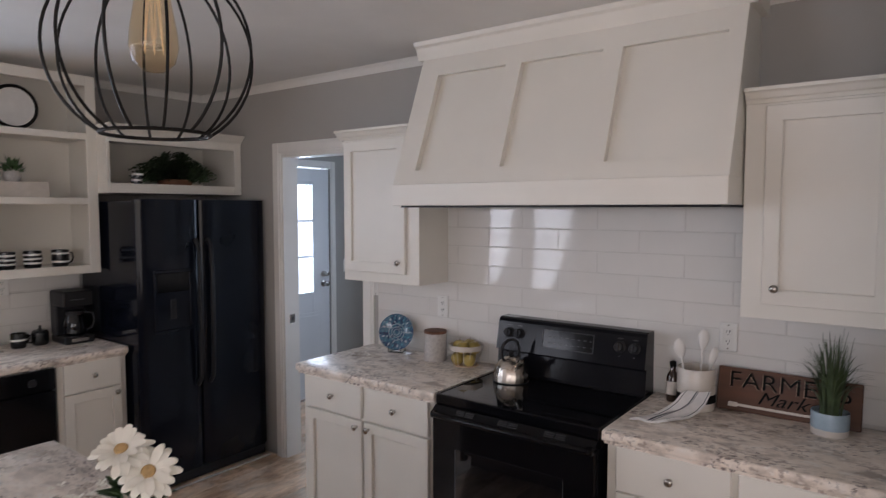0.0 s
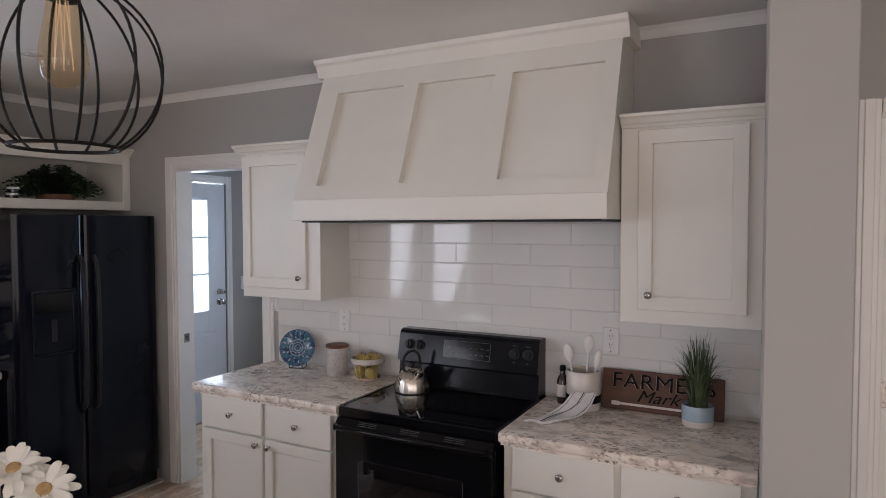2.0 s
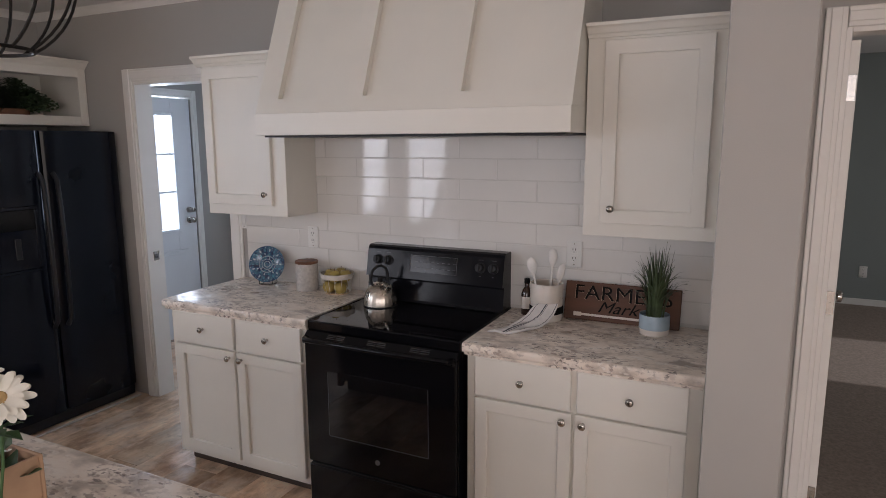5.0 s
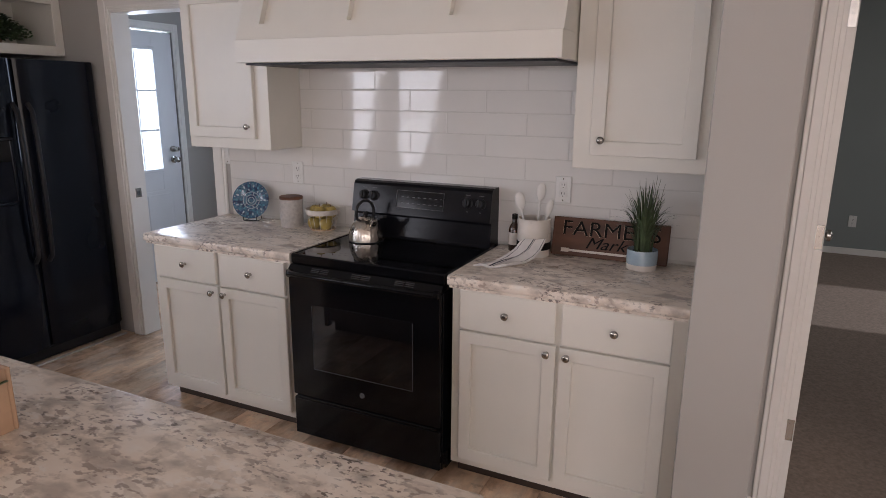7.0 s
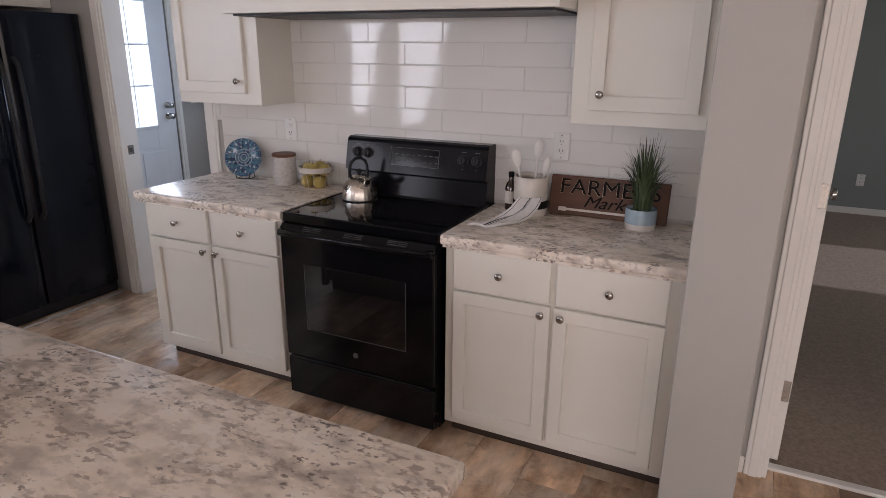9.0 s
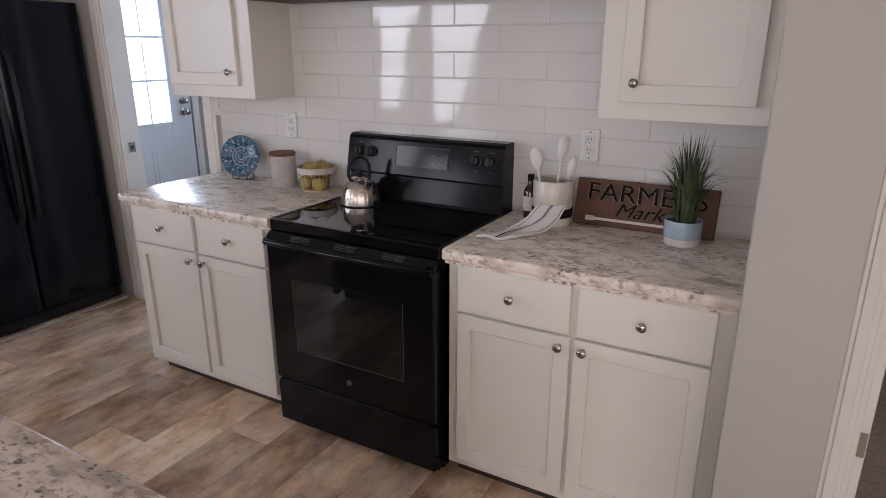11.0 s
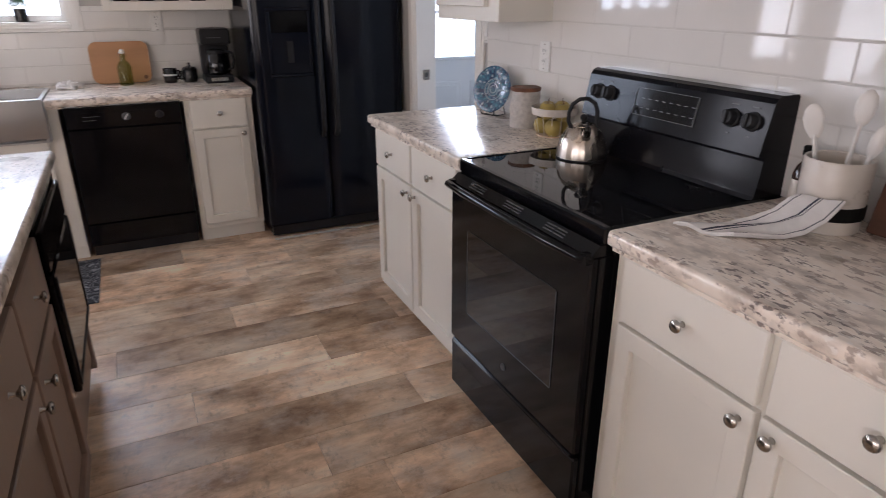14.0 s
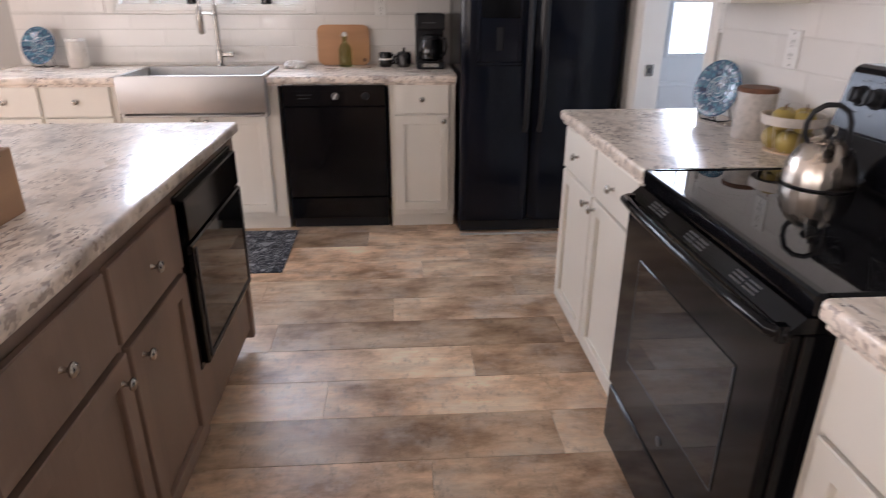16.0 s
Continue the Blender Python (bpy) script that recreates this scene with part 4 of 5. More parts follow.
FS = 2.502
ld = part("door", fridge_door(FY0, FS - 0.004), FRIDGE, fr, smooth=True)
rd = part("door", fridge_door(FS + 0.004, FY1), FRIDGE, fr, smooth=True)
for d, y in ((ld, FS - 0.042), (rd, FS + 0.042)):
    part("handle", tube([(FX - 0.004, y, 0.62), (FX + 0.03, y, 0.66), (FX + 0.042, y, 0.85), (FX + 0.045, y, 1.08), (FX + 0.042, y, 1.32), (FX + 0.03, y, 1.50), (FX - 0.004, y, 1.54)], 0.014, 10), DARKPLASTIC, d, "long black bowed handle", smooth=True)
part("dispenser_frame", boxes([(FX - 0.004, FX + 0.008, FY0 + 0.085, FY0 + 0.335, 0.98, 1.0), (FX - 0.004, FX + 0.008, FY0 + 0.085, FY0 + 0.335, 1.34, 1.36),
                               (FX - 0.004, FX + 0.008, FY0 + 0.085, FY0 + 0.105, 1.0, 1.34), (FX - 0.004, FX + 0.008, FY0 + 0.315, FY0 + 0.335, 1.0, 1.34)], bev=0.003), FRIDGE, ld)
part("dispenser_recess", box(FX - 0.003, FX + 0.0015, FY0 + 0.105, FY0 + 0.315, 1.0, 1.225), FRIDGE, ld)
part("dispenser_panel", box(FX - 0.003, FX + 0.005, FY0 + 0.105, FY0 + 0.315, 1.225, 1.34, bev=0.002), BLACK, ld)
part("paddle", box(FX + 0.0015, FX + 0.008, FY0 + 0.19, FY0 + 0.225, 1.06, 1.18, bev=0.003), DARKPLASTIC, ld, "black dispenser paddle")
part("status_lights", boxes([(FX + 0.005, FX + 0.006, FY0 + 0.125, FY0 + 0.15, 1.345, 1.356)]), PLASTICWHITE, ld)

dw = thing("dishwasher", place(SX + 0.0, 1.092, 0, 90), "black built-in dishwasher under the counter", "dishwasher")
part("body", box(0.004, 0.584, 0.0, 0.55, 0.10, 0.868), DARKPLASTIC, dw)
part("door", box(0.003, 0.585, -0.03, -0.001, 0.21, 0.745, bev=0.004), BLACK, dw)
part("lower_panel", box(0.003, 0.585, -0.026, -0.001, 0.075, 0.205, bev=0.003), BLACK, dw)
part("kick_plate", box(0.005, 0.583, 0.04, 0.06, 0.0, 0.073), DARKPLASTIC, dw)
cp = part("control_panel", box(0.003, 0.585, -0.034, -0.001, 0.75, 0.866, bev=0.004), BLACK, dw)
part("panel_inset", box(0.06, 0.53, -0.0355, -0.033, 0.775, 0.835, bev=0.001), BLACK, cp)
for x in (0.30, 0.47):
    b = lathe([(0.022, 0), (0.02, 0.012), (0.006, 0.014)], 20)
    bmesh.ops.transform(b, matrix=pose(x, -0.0355, 0.805, 90, 0, 0), verts=b.verts)
    part("dial", b, DARKPLASTIC if x > 0.4 else SILVERPRINT, cp, smooth=True)
# White bar paints in the glare on the lighter dial.
part("dial_pointer", moved(box(-0.004, 0.004, -0.003, 0, -0.016, 0.018, bev=0.001), pose(0.30, -0.0495, 0.805, 0, 30, 0)), PLASTICWHITE, cp)
part("print_lines", boxes([(0.09, 0.17, -0.0365, -0.035, 0.812, 0.815), (0.09, 0.15, -0.0365, -0.035, 0.792, 0.795)]), SILVERPRINT, cp)
part("chrome_strip", box(0.003, 0.585, -0.02, 0.0, 0.867, 0.872), STEEL, dw)

sink = thing("farmhouse_sink", place(SX + 0.085, 0.218, 0, 90), "brushed steel apron-front sink", "sink")
part("apron", box(0, 0.80, 0.0, 0.02, 0.725, 0.928, bev=0.006, seg=2), SINKSTEEL, sink, smooth=True)
part("basin", boxes([(0, 0.022, 0.02, 0.50, 0.70, 0.926), (0.778, 0.80, 0.02, 0.50, 0.70, 0.926), (0.022, 0.778, 0.48, 0.50, 0.70, 0.926), (0.022, 0.778, 0.02, 0.48, 0.70, 0.712)], bev=0.003), SINKSTEEL, sink)
part("drain", lathe([(0.045, 0), (0.045, 0.003), (0.03, 0.002)], 20, at=(0.4, 0.26, 0.712)), NICKEL, sink)
fa = thing("kitchen_faucet", place(WX + 0.085, 0.64, TOP), "brushed nickel spring-neck kitchen faucet", "faucet")
part("base", lathe([(0.028, 0), (0.028, 0.006), (0.02, 0.012), (0.02, 0.09), (0.017, 0.10)], 20), NICKEL, fa, smooth=True)
part("stem", tube([(0, 0, 0.095), (0, 0, 0.36)], 0.013, 12), NICKEL, fa, smooth=True)
part("lever", boxes([(-0.012, 0.012, 0.012, 0.085, 0.055, 0.085)], bev=0.006), NICKEL, fa)
arch = [(0, 0, 0.36)] + [(0.085 - 0.085 * math.cos(a), -0.022 * (1 - math.cos(a)), 0.42 + 0.13 * math.sin(a)) for a in (math.pi * i / 12 for i in range(13))] + [(0.17, -0.044, 0.36)]
part("hose", tube(arch, 0.006, 10), NICKEL, fa, smooth=True)
coil = []
for i in range(240):
    u = i / 239 * (len(arch) - 1)
    j = min(int(u), len(arch) - 2)
    p = Vector(arch[j]).lerp(Vector(arch[j + 1]), u - j)
    coil.append((p.x + 0.0115 * math.cos(i * 0.9) * 0.7, p.y + 0.0115 * math.sin(i * 0.9), p.z + 0.0115 * math.cos(i * 0.9) * 0.5))
part("spring", tube(coil, 0.002, 5), NICKEL, fa, smooth=True)
part("spray_head", lathe([(0.012, 0.20), (0.019, 0.21), (0.019, 0.30), (0.014, 0.345), (0.010, 0.36)], 16, at=(0.17, -0.044, 0)), NICKEL, fa, smooth=True)
part("holder_arm", tube([(0, 0, 0.30), (0.09, -0.024, 0.315), (0.155, -0.041, 0.315)], 0.006, 8), NICKEL, fa, smooth=True)


# ---- small things: range wall ----


def outlet(m, label, kind="outlet"):
    root = thing("wall_outlet" if kind == "outlet" else "light_switch", m, label, kind)
    part("plate", box(-0.036, 0.036, -0.007, 0, -0.06, 0.06, bev=0.003), PLASTICWHITE, root)
    if kind == "outlet":
        for z in (-0.02, 0.02):
            f = part("socket", box(-0.017, 0.017, -0.009, -0.006, z - 0.015, z + 0.015, bev=0.003), PLASTICWHITE, root)
            for x in (-0.007, 0.005):
                part("slot", box(x, x + 0.0025, -0.0098, -0.0088, z - 0.002, z + 0.008), SLOT, f)
            part("ground_hole", box(-0.002, 0.002, -0.0098, -0.0088, z - 0.011, z - 0.007), SLOT, f)
    else:
        part("rocker", box(-0.016, 0.016, -0.010, -0.006, -0.032, 0.032, bev=0.002), PLASTICWHITE, root)
    for z in (-0.048, 0.048):
        part("screw", moved(lathe([(0.003, 0), (0.003, 0.001)], 10), pose(0, -0.0068, z, 90, 0, 0)), NICKEL, root)
    return root


TY = WY - 0.0095
outlet(place(-2.085, TY, 1.19), "white duplex outlet on the tiled backsplash")
outlet(place(-0.61, TY, 1.20), "white protected outlet on the tiled backsplash")
outlet(place(WX + 0.0095, 1.65, 1.27, 90), "white duplex outlet above the sink counter")
outlet(place(-2.594, WY - 0.0005, 1.27), "white light switch beside the doorway", "switch")
outlet(place(WX + 0.0005, 4.50, 1.19, 90), "white light switch beside the outer door", "switch")
outlet(place(1.21, 7.8995, 0.36), "white outlet on the bedroom wall")

# blue plate on a stand


def show_plate(m, label):
    root = thing("decorative_plate", m, label, "plate")
    b = lathe([(0.001, 0.004), (0.055, 0.004), (0.07, 0.010), (0.108, 0.018), (0.112, 0.021), (0.108, 0.0225), (0.068, 0.016), (0.052, 0.010), (0.001, 0.010)], 48)
    plate = part("plate", moved(b, pose(0, 0, 0.123, 75, 0, 0)), PLATE, root, "blue and teal patterned plate", smooth=True)
    for r, rr in ((0.018, 0.0022), (0.032, 0.002), (0.050, 0.0022)):
        ring = tube([(r * math.cos(a), r * math.sin(a), 0.0105) for a in (2 * math.pi * i / 36 for i in range(36))], rr, 6, closed=True)
        part("pattern_ring", moved(ring, pose(0, 0, 0.123, 75, 0, 0)), POTBLUE, plate)
    for r, count, size in ((0.041, 10, 0.0042), (0.064, 14, 0.0055), (0.086, 18, 0.0070), (0.102, 30, 0.0032)):
        for i in range(count):
            a = 360 * i / count
            lift = 0.0105 if r < 0.05 else 0.0160 if r < 0.07 else 0.0162 + (r - 0.068) * 0.158
            b = lathe([(size, 0), (size * 0.8, 0.0011), (size * 0.2, 0.0015)], 10)
            bmesh.ops.scale(b, verts=b.verts, vec=(1.35, 0.8, 1))
            part("pattern_spot", moved(b, pose(0, 0, 0.123, 75, 0, 0) @ pose(0, 0, 0, 0, 0, a) @ pose(r, 0, lift, 0, -9 if r > 0.07 else 0, 0)), GLAZETEAL if (i + count) % 2 else POTBLUE, plate)
    for x in (-0.04, 0.04):
        part("stand_leg", tube([(x, -0.052, 0.030), (x, -0.05, 0.012), (x, -0.03, 0.003), (x, 0.04, 0.003), (x * 0.8, 0.012, 0.11)], 0.003, 6), IRON, root)
    part("stand_bar", tube([(-0.04, -0.03, 0.004), (0.04, -0.03, 0.004)], 0.003, 6), IRON, root)
    return root


show_plate(place(-2.35, 2.925, TOP, 22) @ Matrix.Scale(0.92, 4), "blue patterned plate on a black wire stand")
can = thing("canister", place(-2.06, 2.905, TOP) @ Matrix.Scale(0.9, 4), "grey flecked ceramic canister with wooden lid", "canister")
part("jar", lathe([(0.066, 0), (0.068, 0.004), (0.068, 0.160), (0.066, 0.164)], 36), GREYCERAMIC, can, smooth=True)
part("lid", lathe([(0.0665, 0.164), (0.069, 0.167), (0.069, 0.178), (0.066, 0.181)], 36), WOODDARK, can, "flat brown wooden lid", smooth=True)


def fruit(parent, x, y, z, r=0.036):
    prof = [(0.001, -r * 0.78), (r * 0.5, -r * 0.92), (r * 0.85, -r * 0.6), (r, 0), (r * 0.9, r * 0.5), (r * 0.55, r * 0.85), (r * 0.2, r * 0.8), (0.001, r * 0.66)]
    f = part("fruit", lathe(prof, 18, at=(x, y, z)), APPLE, parent, "green-gold fruit", smooth=True)
    part("stem", tube([(x, y, z + r * 0.6), (x + 0.004, y, z + r * 0.6 + 0.022)], 0.0016, 5), WOODDARK, f)


bask = thing("fruit_basket", place(-1.865, 2.915, TOP), "pale open-slatted basket filled with green fruit", "basket")
part("base", lathe([(0.066, 0), (0.066, 0.005)], 28), WOODLIGHT, bask)
for i in range(14):
    a = 2 * math.pi * i / 14 + 0.2
    part("wire", tube([(0.066 * math.cos(a), 0.066 * math.sin(a), 0.004), (0.083 * math.cos(a), 0.083 * math.sin(a), 0.088)], 0.0013, 5), CREAM, bask)
part("rim", lathe([(0.083, 0.083), (0.087, 0.083), (0.090, 0.110), (0.086, 0.110), (0.083, 0.083)], 32), CREAM, bask, "pale wooden rim band", smooth=True)
for x, y, z in ((-0.034, -0.030, 0.036), (0.036, -0.026, 0.036), (0.0, 0.038, 0.036), (-0.044, 0.0, 0.093), (0.006, -0.036, 0.098), (0.046, 0.006, 0.095), (-0.002, 0.036, 0.097)):
    fruit(bask, x, y, z, 0.034)

ket = thing("tea_kettle", place(-1.52, 2.79, 0.9137) @ Matrix.Scale(0.91, 4), "brushed steel tea kettle with black loop handle", "kettle")
part("body", lathe([(0.086, 0), (0.091, 0.004), (0.092, 0.02), (0.089, 0.045), (0.080, 0.075), (0.062, 0.103), (0.045, 0.115), (0.042, 0.118)], 96, flute=(24, 0.008)), KETTLESTEEL, ket, smooth=True)
part("base_band", lathe([(0.088, 0), (0.0935, 0.001), (0.0935, 0.005), (0.090, 0.006)], 48), DARKPLASTIC, ket)
lid = part("lid", lathe([(0.043, 0.118), (0.043, 0.121), (0.03, 0.129), (0.012, 0.133)], 32), KETTLESTEEL, ket, smooth=True)
part("lid_knob", lathe([(0.006, 0.132), (0.012, 0.140), (0.015, 0.149), (0.010, 0.158), (0.001, 0.160)], 20), DARKPLASTIC, lid, smooth=True)
loop = [(-0.045, 0.0, 0.112), (-0.056, 0.0, 0.135), (-0.056, 0, 0.165), (-0.045, 0, 0.195), (-0.02, 0, 0.214), (0.01, 0, 0.216), (0.035, 0, 0.200), (0.046, 0, 0.172), (0.047, 0, 0.14), (0.045, 0, 0.115)]
part("handle", moved(tube(loop, 0.0075, 10), place(0, 0, 0, 60)), DARKPLASTIC, ket, "black loop handle", smooth=True)
sp = part("spout", tube([(0.055, -0.03, 0.085), (0.075, -0.042, 0.108), (0.088, -0.05, 0.125)], 0.016, 14, taper=lambda u: 1.15 - 0.35 * u), KETTLESTEEL, ket, smooth=True)
part("spout_lever", tube([(0.086, -0.048, 0.128), (0.075, -0.04, 0.142), (0.05, -0.025, 0.138)], 0.004, 8), DARKPLASTIC, sp, smooth=True)

crk = thing("utensil_crock", place(-0.702, 2.888, TOP) @ Matrix.Scale(0.96, 4), "cream ceramic crock with black strap, holding white utensils", "crock")
part("pot", lathe([(0.070, 0), (0.074, 0.004), (0.0765, 0.09), (0.0775, 0.172), (0.075, 0.177), (0.071, 0.174), (0.069, 0.02), (0.001, 0.018)], 40), CREAM, crk, smooth=True)
part("strap", lathe([(0.0755, 0.035), (0.079, 0.037), (0.079, 0.068), (0.0765, 0.07)], 40), BLACKPAINT, crk, "black strap")


def spoon(x, y, lean_x, lean_y, bowl, length):
    m = pose(x, y, 0.03, lean_y, lean_x, 25)
    b = tube([(0, 0, 0), (0, 0, length)], 0.0055, 8)
    s = part("spoon", moved(b, m), WHITECERAMIC, crk, "white wooden spoon", smooth=True)
    b = lathe([(0.001, -0.038), (0.010, -0.033), (0.020, -0.014), (0.023, 0.006), (0.018, 0.026), (0.008, 0.036), (0.001, 0.038)], 20)
    bmesh.ops.scale(b, verts=b.verts, vec=(bowl, 0.28, 1.15))
    bmesh.ops.translate(b, verts=b.verts, vec=(0, 0, length + 0.03))
    part("bowl", moved(b, m), WHITECERAMIC, s, smooth=True)


spoon(-0.02, -0.01, -12, 2, 1.05, 0.20)
spoon(0.008, 0.0, 4, -2, 1.0, 0.235)
spoon(0.02, 0.01, 13, -3, 0.8, 0.165)


def towel():
    """Folded towel draped from the strap down onto the counter, with navy stripes."""
    root = thing("striped_towel", place(-0.004, 0.058), "white folded dish towel with navy stripes", "towel")
    path = [(-0.672, 2.752, 1.000), (-0.676, 2.738, 0.990), (-0.690, 2.715, 0.960), (-0.712, 2.680, 0.938), (-0.735, 2.640, 0.928), (-0.756, 2.600, 0.925), (-0.775, 2.565, 0.924), (-0.79, 2.53, 0.923)]
    side = Vector((0.88, 0.40, 0)).normalized()

    def sheet(u0, u1, lift, mat, name, parent, thick):
        bm = bmesh.new()
        rows = []
        nu = max(1, round((u1 - u0) / 0.05))
        for i, p in enumerate(path):
            half = 0.050 + 0.020 * min(1, i / 5)
            r = []
            for j in range(nu + 1):
                u = u0 + (u1 - u0) * j / nu
                q = Vector(p) + side * (2 * u - 1) * half
                q.z += lift + 0.004 + 0.006 * math.sin(8 * u + i * 0.9) * (1 if i > 2 else 0.3)
                r.append(q)
            rows.append(r)
        top = [[bm.verts.new(q) for q in r] for r in rows]
        bot = [[bm.verts.new(q - Vector((0, 0.3 * thick if i < 3 else 0, thick))) for q in r] for i, r in enumerate(rows)]
        n, k = len(rows), nu + 1
        for i in range(n - 1):
            for j in range(k - 1):
                bm.faces.new((top[i][j], top[i + 1][j], top[i + 1][j + 1], top[i][j + 1]))
                bm.faces.new((bot[i][j], bot[i][j + 1], bot[i + 1][j + 1], bot[i + 1][j]))
            bm.faces.new((top[i][0], bot[i][0], bot[i + 1][0], top[i + 1][0]))
            bm.faces.new((top[i][-1], top[i + 1][-1], bot[i + 1][-1], bot[i][-1]))
        for j in range(k - 1):
            bm.faces.new((top[0][j], top[0][j + 1], bot[0][j + 1], bot[0][j]))
            bm.faces.new((top[-1][j], bot[-1][j], bot[-1][j + 1], top[-1][j + 1]))
        return part(name, bm, mat, parent, smooth=True)
    cloth = sheet(0, 1, 0.0, CLOTH, "cloth", root, 0.0055)
    sheet(0.06, 0.97, -0.0062, CLOTH, "lower_fold", root, 0.0035)
    for u in (0.10, 0.46, 0.54, 0.93):
        sheet(u, u + (0.045 if u in (0.46,) else 0.02), 0.0006, CLOTHSTRIPE, "stripe", cloth, 0.0004)
    return root


towel()
bot = thing("sauce_bottle", place(-0.808, 2.93, TOP), "small brown glass bottle with paper label", "bottle")
part("glass", lathe([(0.024, 0), (0.026, 0.003), (0.026, 0.10), (0.020, 0.118), (0.011, 0.13), (0.011, 0.15)], 24), BROWNGLASS, bot, smooth=True)
part("label", lathe([(0.0263, 0.03), (0.0266, 0.031), (0.0266, 0.085), (0.0263, 0.086)], 24), LABELPAPER, bot, smooth=True)
part("cap", lathe([(0.013, 0.148), (0.013, 0.168), (0.011, 0.170)], 20), BLACKPAINT, bot, smooth=True)


def words(text, size, mat, name, parent, m, shear=0.0, depth=0.0012):
    cu = bpy.data.curves.new("lettering", "FONT")
    cu.body, cu.size, cu.extrude, cu.shear = text, size, depth, shear
    cu.align_x, cu.align_y = "CENTER", "CENTER"
    tmp = new("lettering", cu)
    bpy.context.view_layer.update()
    me = bpy.data.meshes.new_from_object(tmp.evaluated_get(bpy.context.evaluated_depsgraph_get()))
    bpy.data.objects.remove(tmp)
    me.materials.clear()
    me.materials.append(mat)
    ob = new(name, me)
    ob.parent, ob.matrix_basis = parent, m
    return ob


sign = thing("wooden_sign", place(-0.385, 2.945, TOP) @ pose(0, 0, 0, -14, 0, 0), "dark stained wooden sign with carved black lettering", "sign")
board = part("board", box(-0.25, 0.25, -0.009, 0.009, 0.0, 0.172, bev=0.003), SIGNWOOD, sign)
words("FARMERS", 0.092, BLACKPAINT, "lettering", sign, pose(0.004, -0.0098, 0.122, 90, 0, 0)).scale = (1.14, 1, 1)
# Pale copy, shifted down and left, paints the lit rims of the letters.
words("FARMERS", 0.092, WOODLIGHT, "letter_edge", sign, pose(0.0025, -0.0085, 0.1213, 90, 0, 0)).scale = (1.14, 1, 1)
words("Market", 0.070, BLACKPAINT, "lettering", sign, pose(0.02, -0.0098, 0.062, 90, 0, 0), shear=0.4).scale = (1.2, 1, 1)
part("painted_arrow", boxes([(-0.19, 0.10, -0.0105, -0.0085, 0.020, 0.030), (-0.205, -0.17, -0.0105, -0.0085, 0.016, 0.034)], bev=0.0008), CREAM, sign, "pale painted stroke")
part("hanger", lathe([(0.004, 0), (0.004, 0.006)], 10, at=(-0.03, 0, 0.168)), IRON, sign)

pot = thing("potted_grass", place(-0.228, 2.862, TOP), "tall artificial grass in a blue and cream pot", "plant")
part("pot_foot", lathe([(0.056, 0), (0.060, 0.003), (0.061, 0.026)], 36), CREAM, pot, "cream lower band", smooth=True)
part("pot", lathe([(0.0612, 0.026), (0.0625, 0.030), (0.062, 0.080), (0.0605, 0.085), (0.057, 0.083), (0.056, 0.072), (0.001, 0.070)], 36), POTBLUE, pot, "blue-grey glazed band", smooth=True)


def blades(count, seed, spread, tall, width=0.0045, droop=0.9):
    rng = random.Random(seed)
    bm = bmesh.new()
    for _ in range(count):
        a, r0 = rng.uniform(0, 2 * math.pi), rng.uniform(0, 0.036)
        out = rng.uniform(0.15, 1.0) ** 1.3 * spread
        h = rng.uniform(0.6, 1.0) * tall * (1.05 - 0.25 * out / spread)
        bend = rng.uniform(0.3, 1.8)
        w = width * rng.uniform(0.6, 1.3)
        base = Vector((r0 * math.cos(a), r0 * math.sin(a), 0.071))
        d = Vector((math.cos(a + rng.uniform(-0.5, 0.5)), math.sin(a + rng.uniform(-0.5, 0.5)), 0))
        side = Vector((-d.y, d.x, 0))
        ps, n = [], 7
        for i in range(n):
            u = i / (n - 1)
            q = base + d * out * u ** (1 + bend) + Vector((0, 0, h * (u - droop * 0.35 * (out / spread) * u ** 3)))
            k = w * (1 - u) ** 0.6 + 0.0003
            ps.append((bm.verts.new(q - side * k), bm.verts.new(q + d * 0.0008), bm.verts.new(q + side * k)))
        for p, q in zip(ps, ps[1:]):
            bm.faces.new((p[0], p[1], q[1], q[0]))
            bm.faces.new((p[1], p[2], q[2], q[1]))
    return bm


part("grass_blades", blades(150, 3, 0.13, 0.335, width=0.0052, droop=1.3), GRASS, pot, "thin dark green blades")["kind"] = "stuff"

# ---- small things: sink wall ----
cof = thing("coffee_maker", place(-4.14, 1.95, TOP, 90), "black drip coffee maker with glass carafe", "coffee maker")
part("base", box(-0.085, 0.085, -0.10, 0.10, 0, 0.045, bev=0.008), DARKPLASTIC, cof)
part("column", box(-0.085, 0.085, 0.02, 0.10, 0.045, 0.235, bev=0.006), DARKPLASTIC, cof)
part("head", boxes([(-0.088, 0.088, -0.095, 0.10, 0.225, 0.318)], bev=0.010), DARKPLASTIC, cof)
part("switch_panel", box(-0.05, 0.05, -0.103, -0.099, 0.012, 0.034, bev=0.002), STEEL, cof, "small steel control strip")
part("water_mark", box(-0.05, 0.03, -0.0965, -0.0945, 0.265, 0.270), SILVERPRINT, cof)
part("carafe", lathe([(0.050, 0.047), (0.064, 0.06), (0.068, 0.10), (0.058, 0.15), (0.046, 0.175)], 28, at=(0, -0.03, 0)), BLACKGLASS, cof, "dark glass carafe", smooth=True)
part("carafe_band", lathe([(0.047, 0.172), (0.052, 0.174), (0.052, 0.192), (0.02, 0.2)], 28, at=(0, -0.03, 0)), DARKPLASTIC, cof)
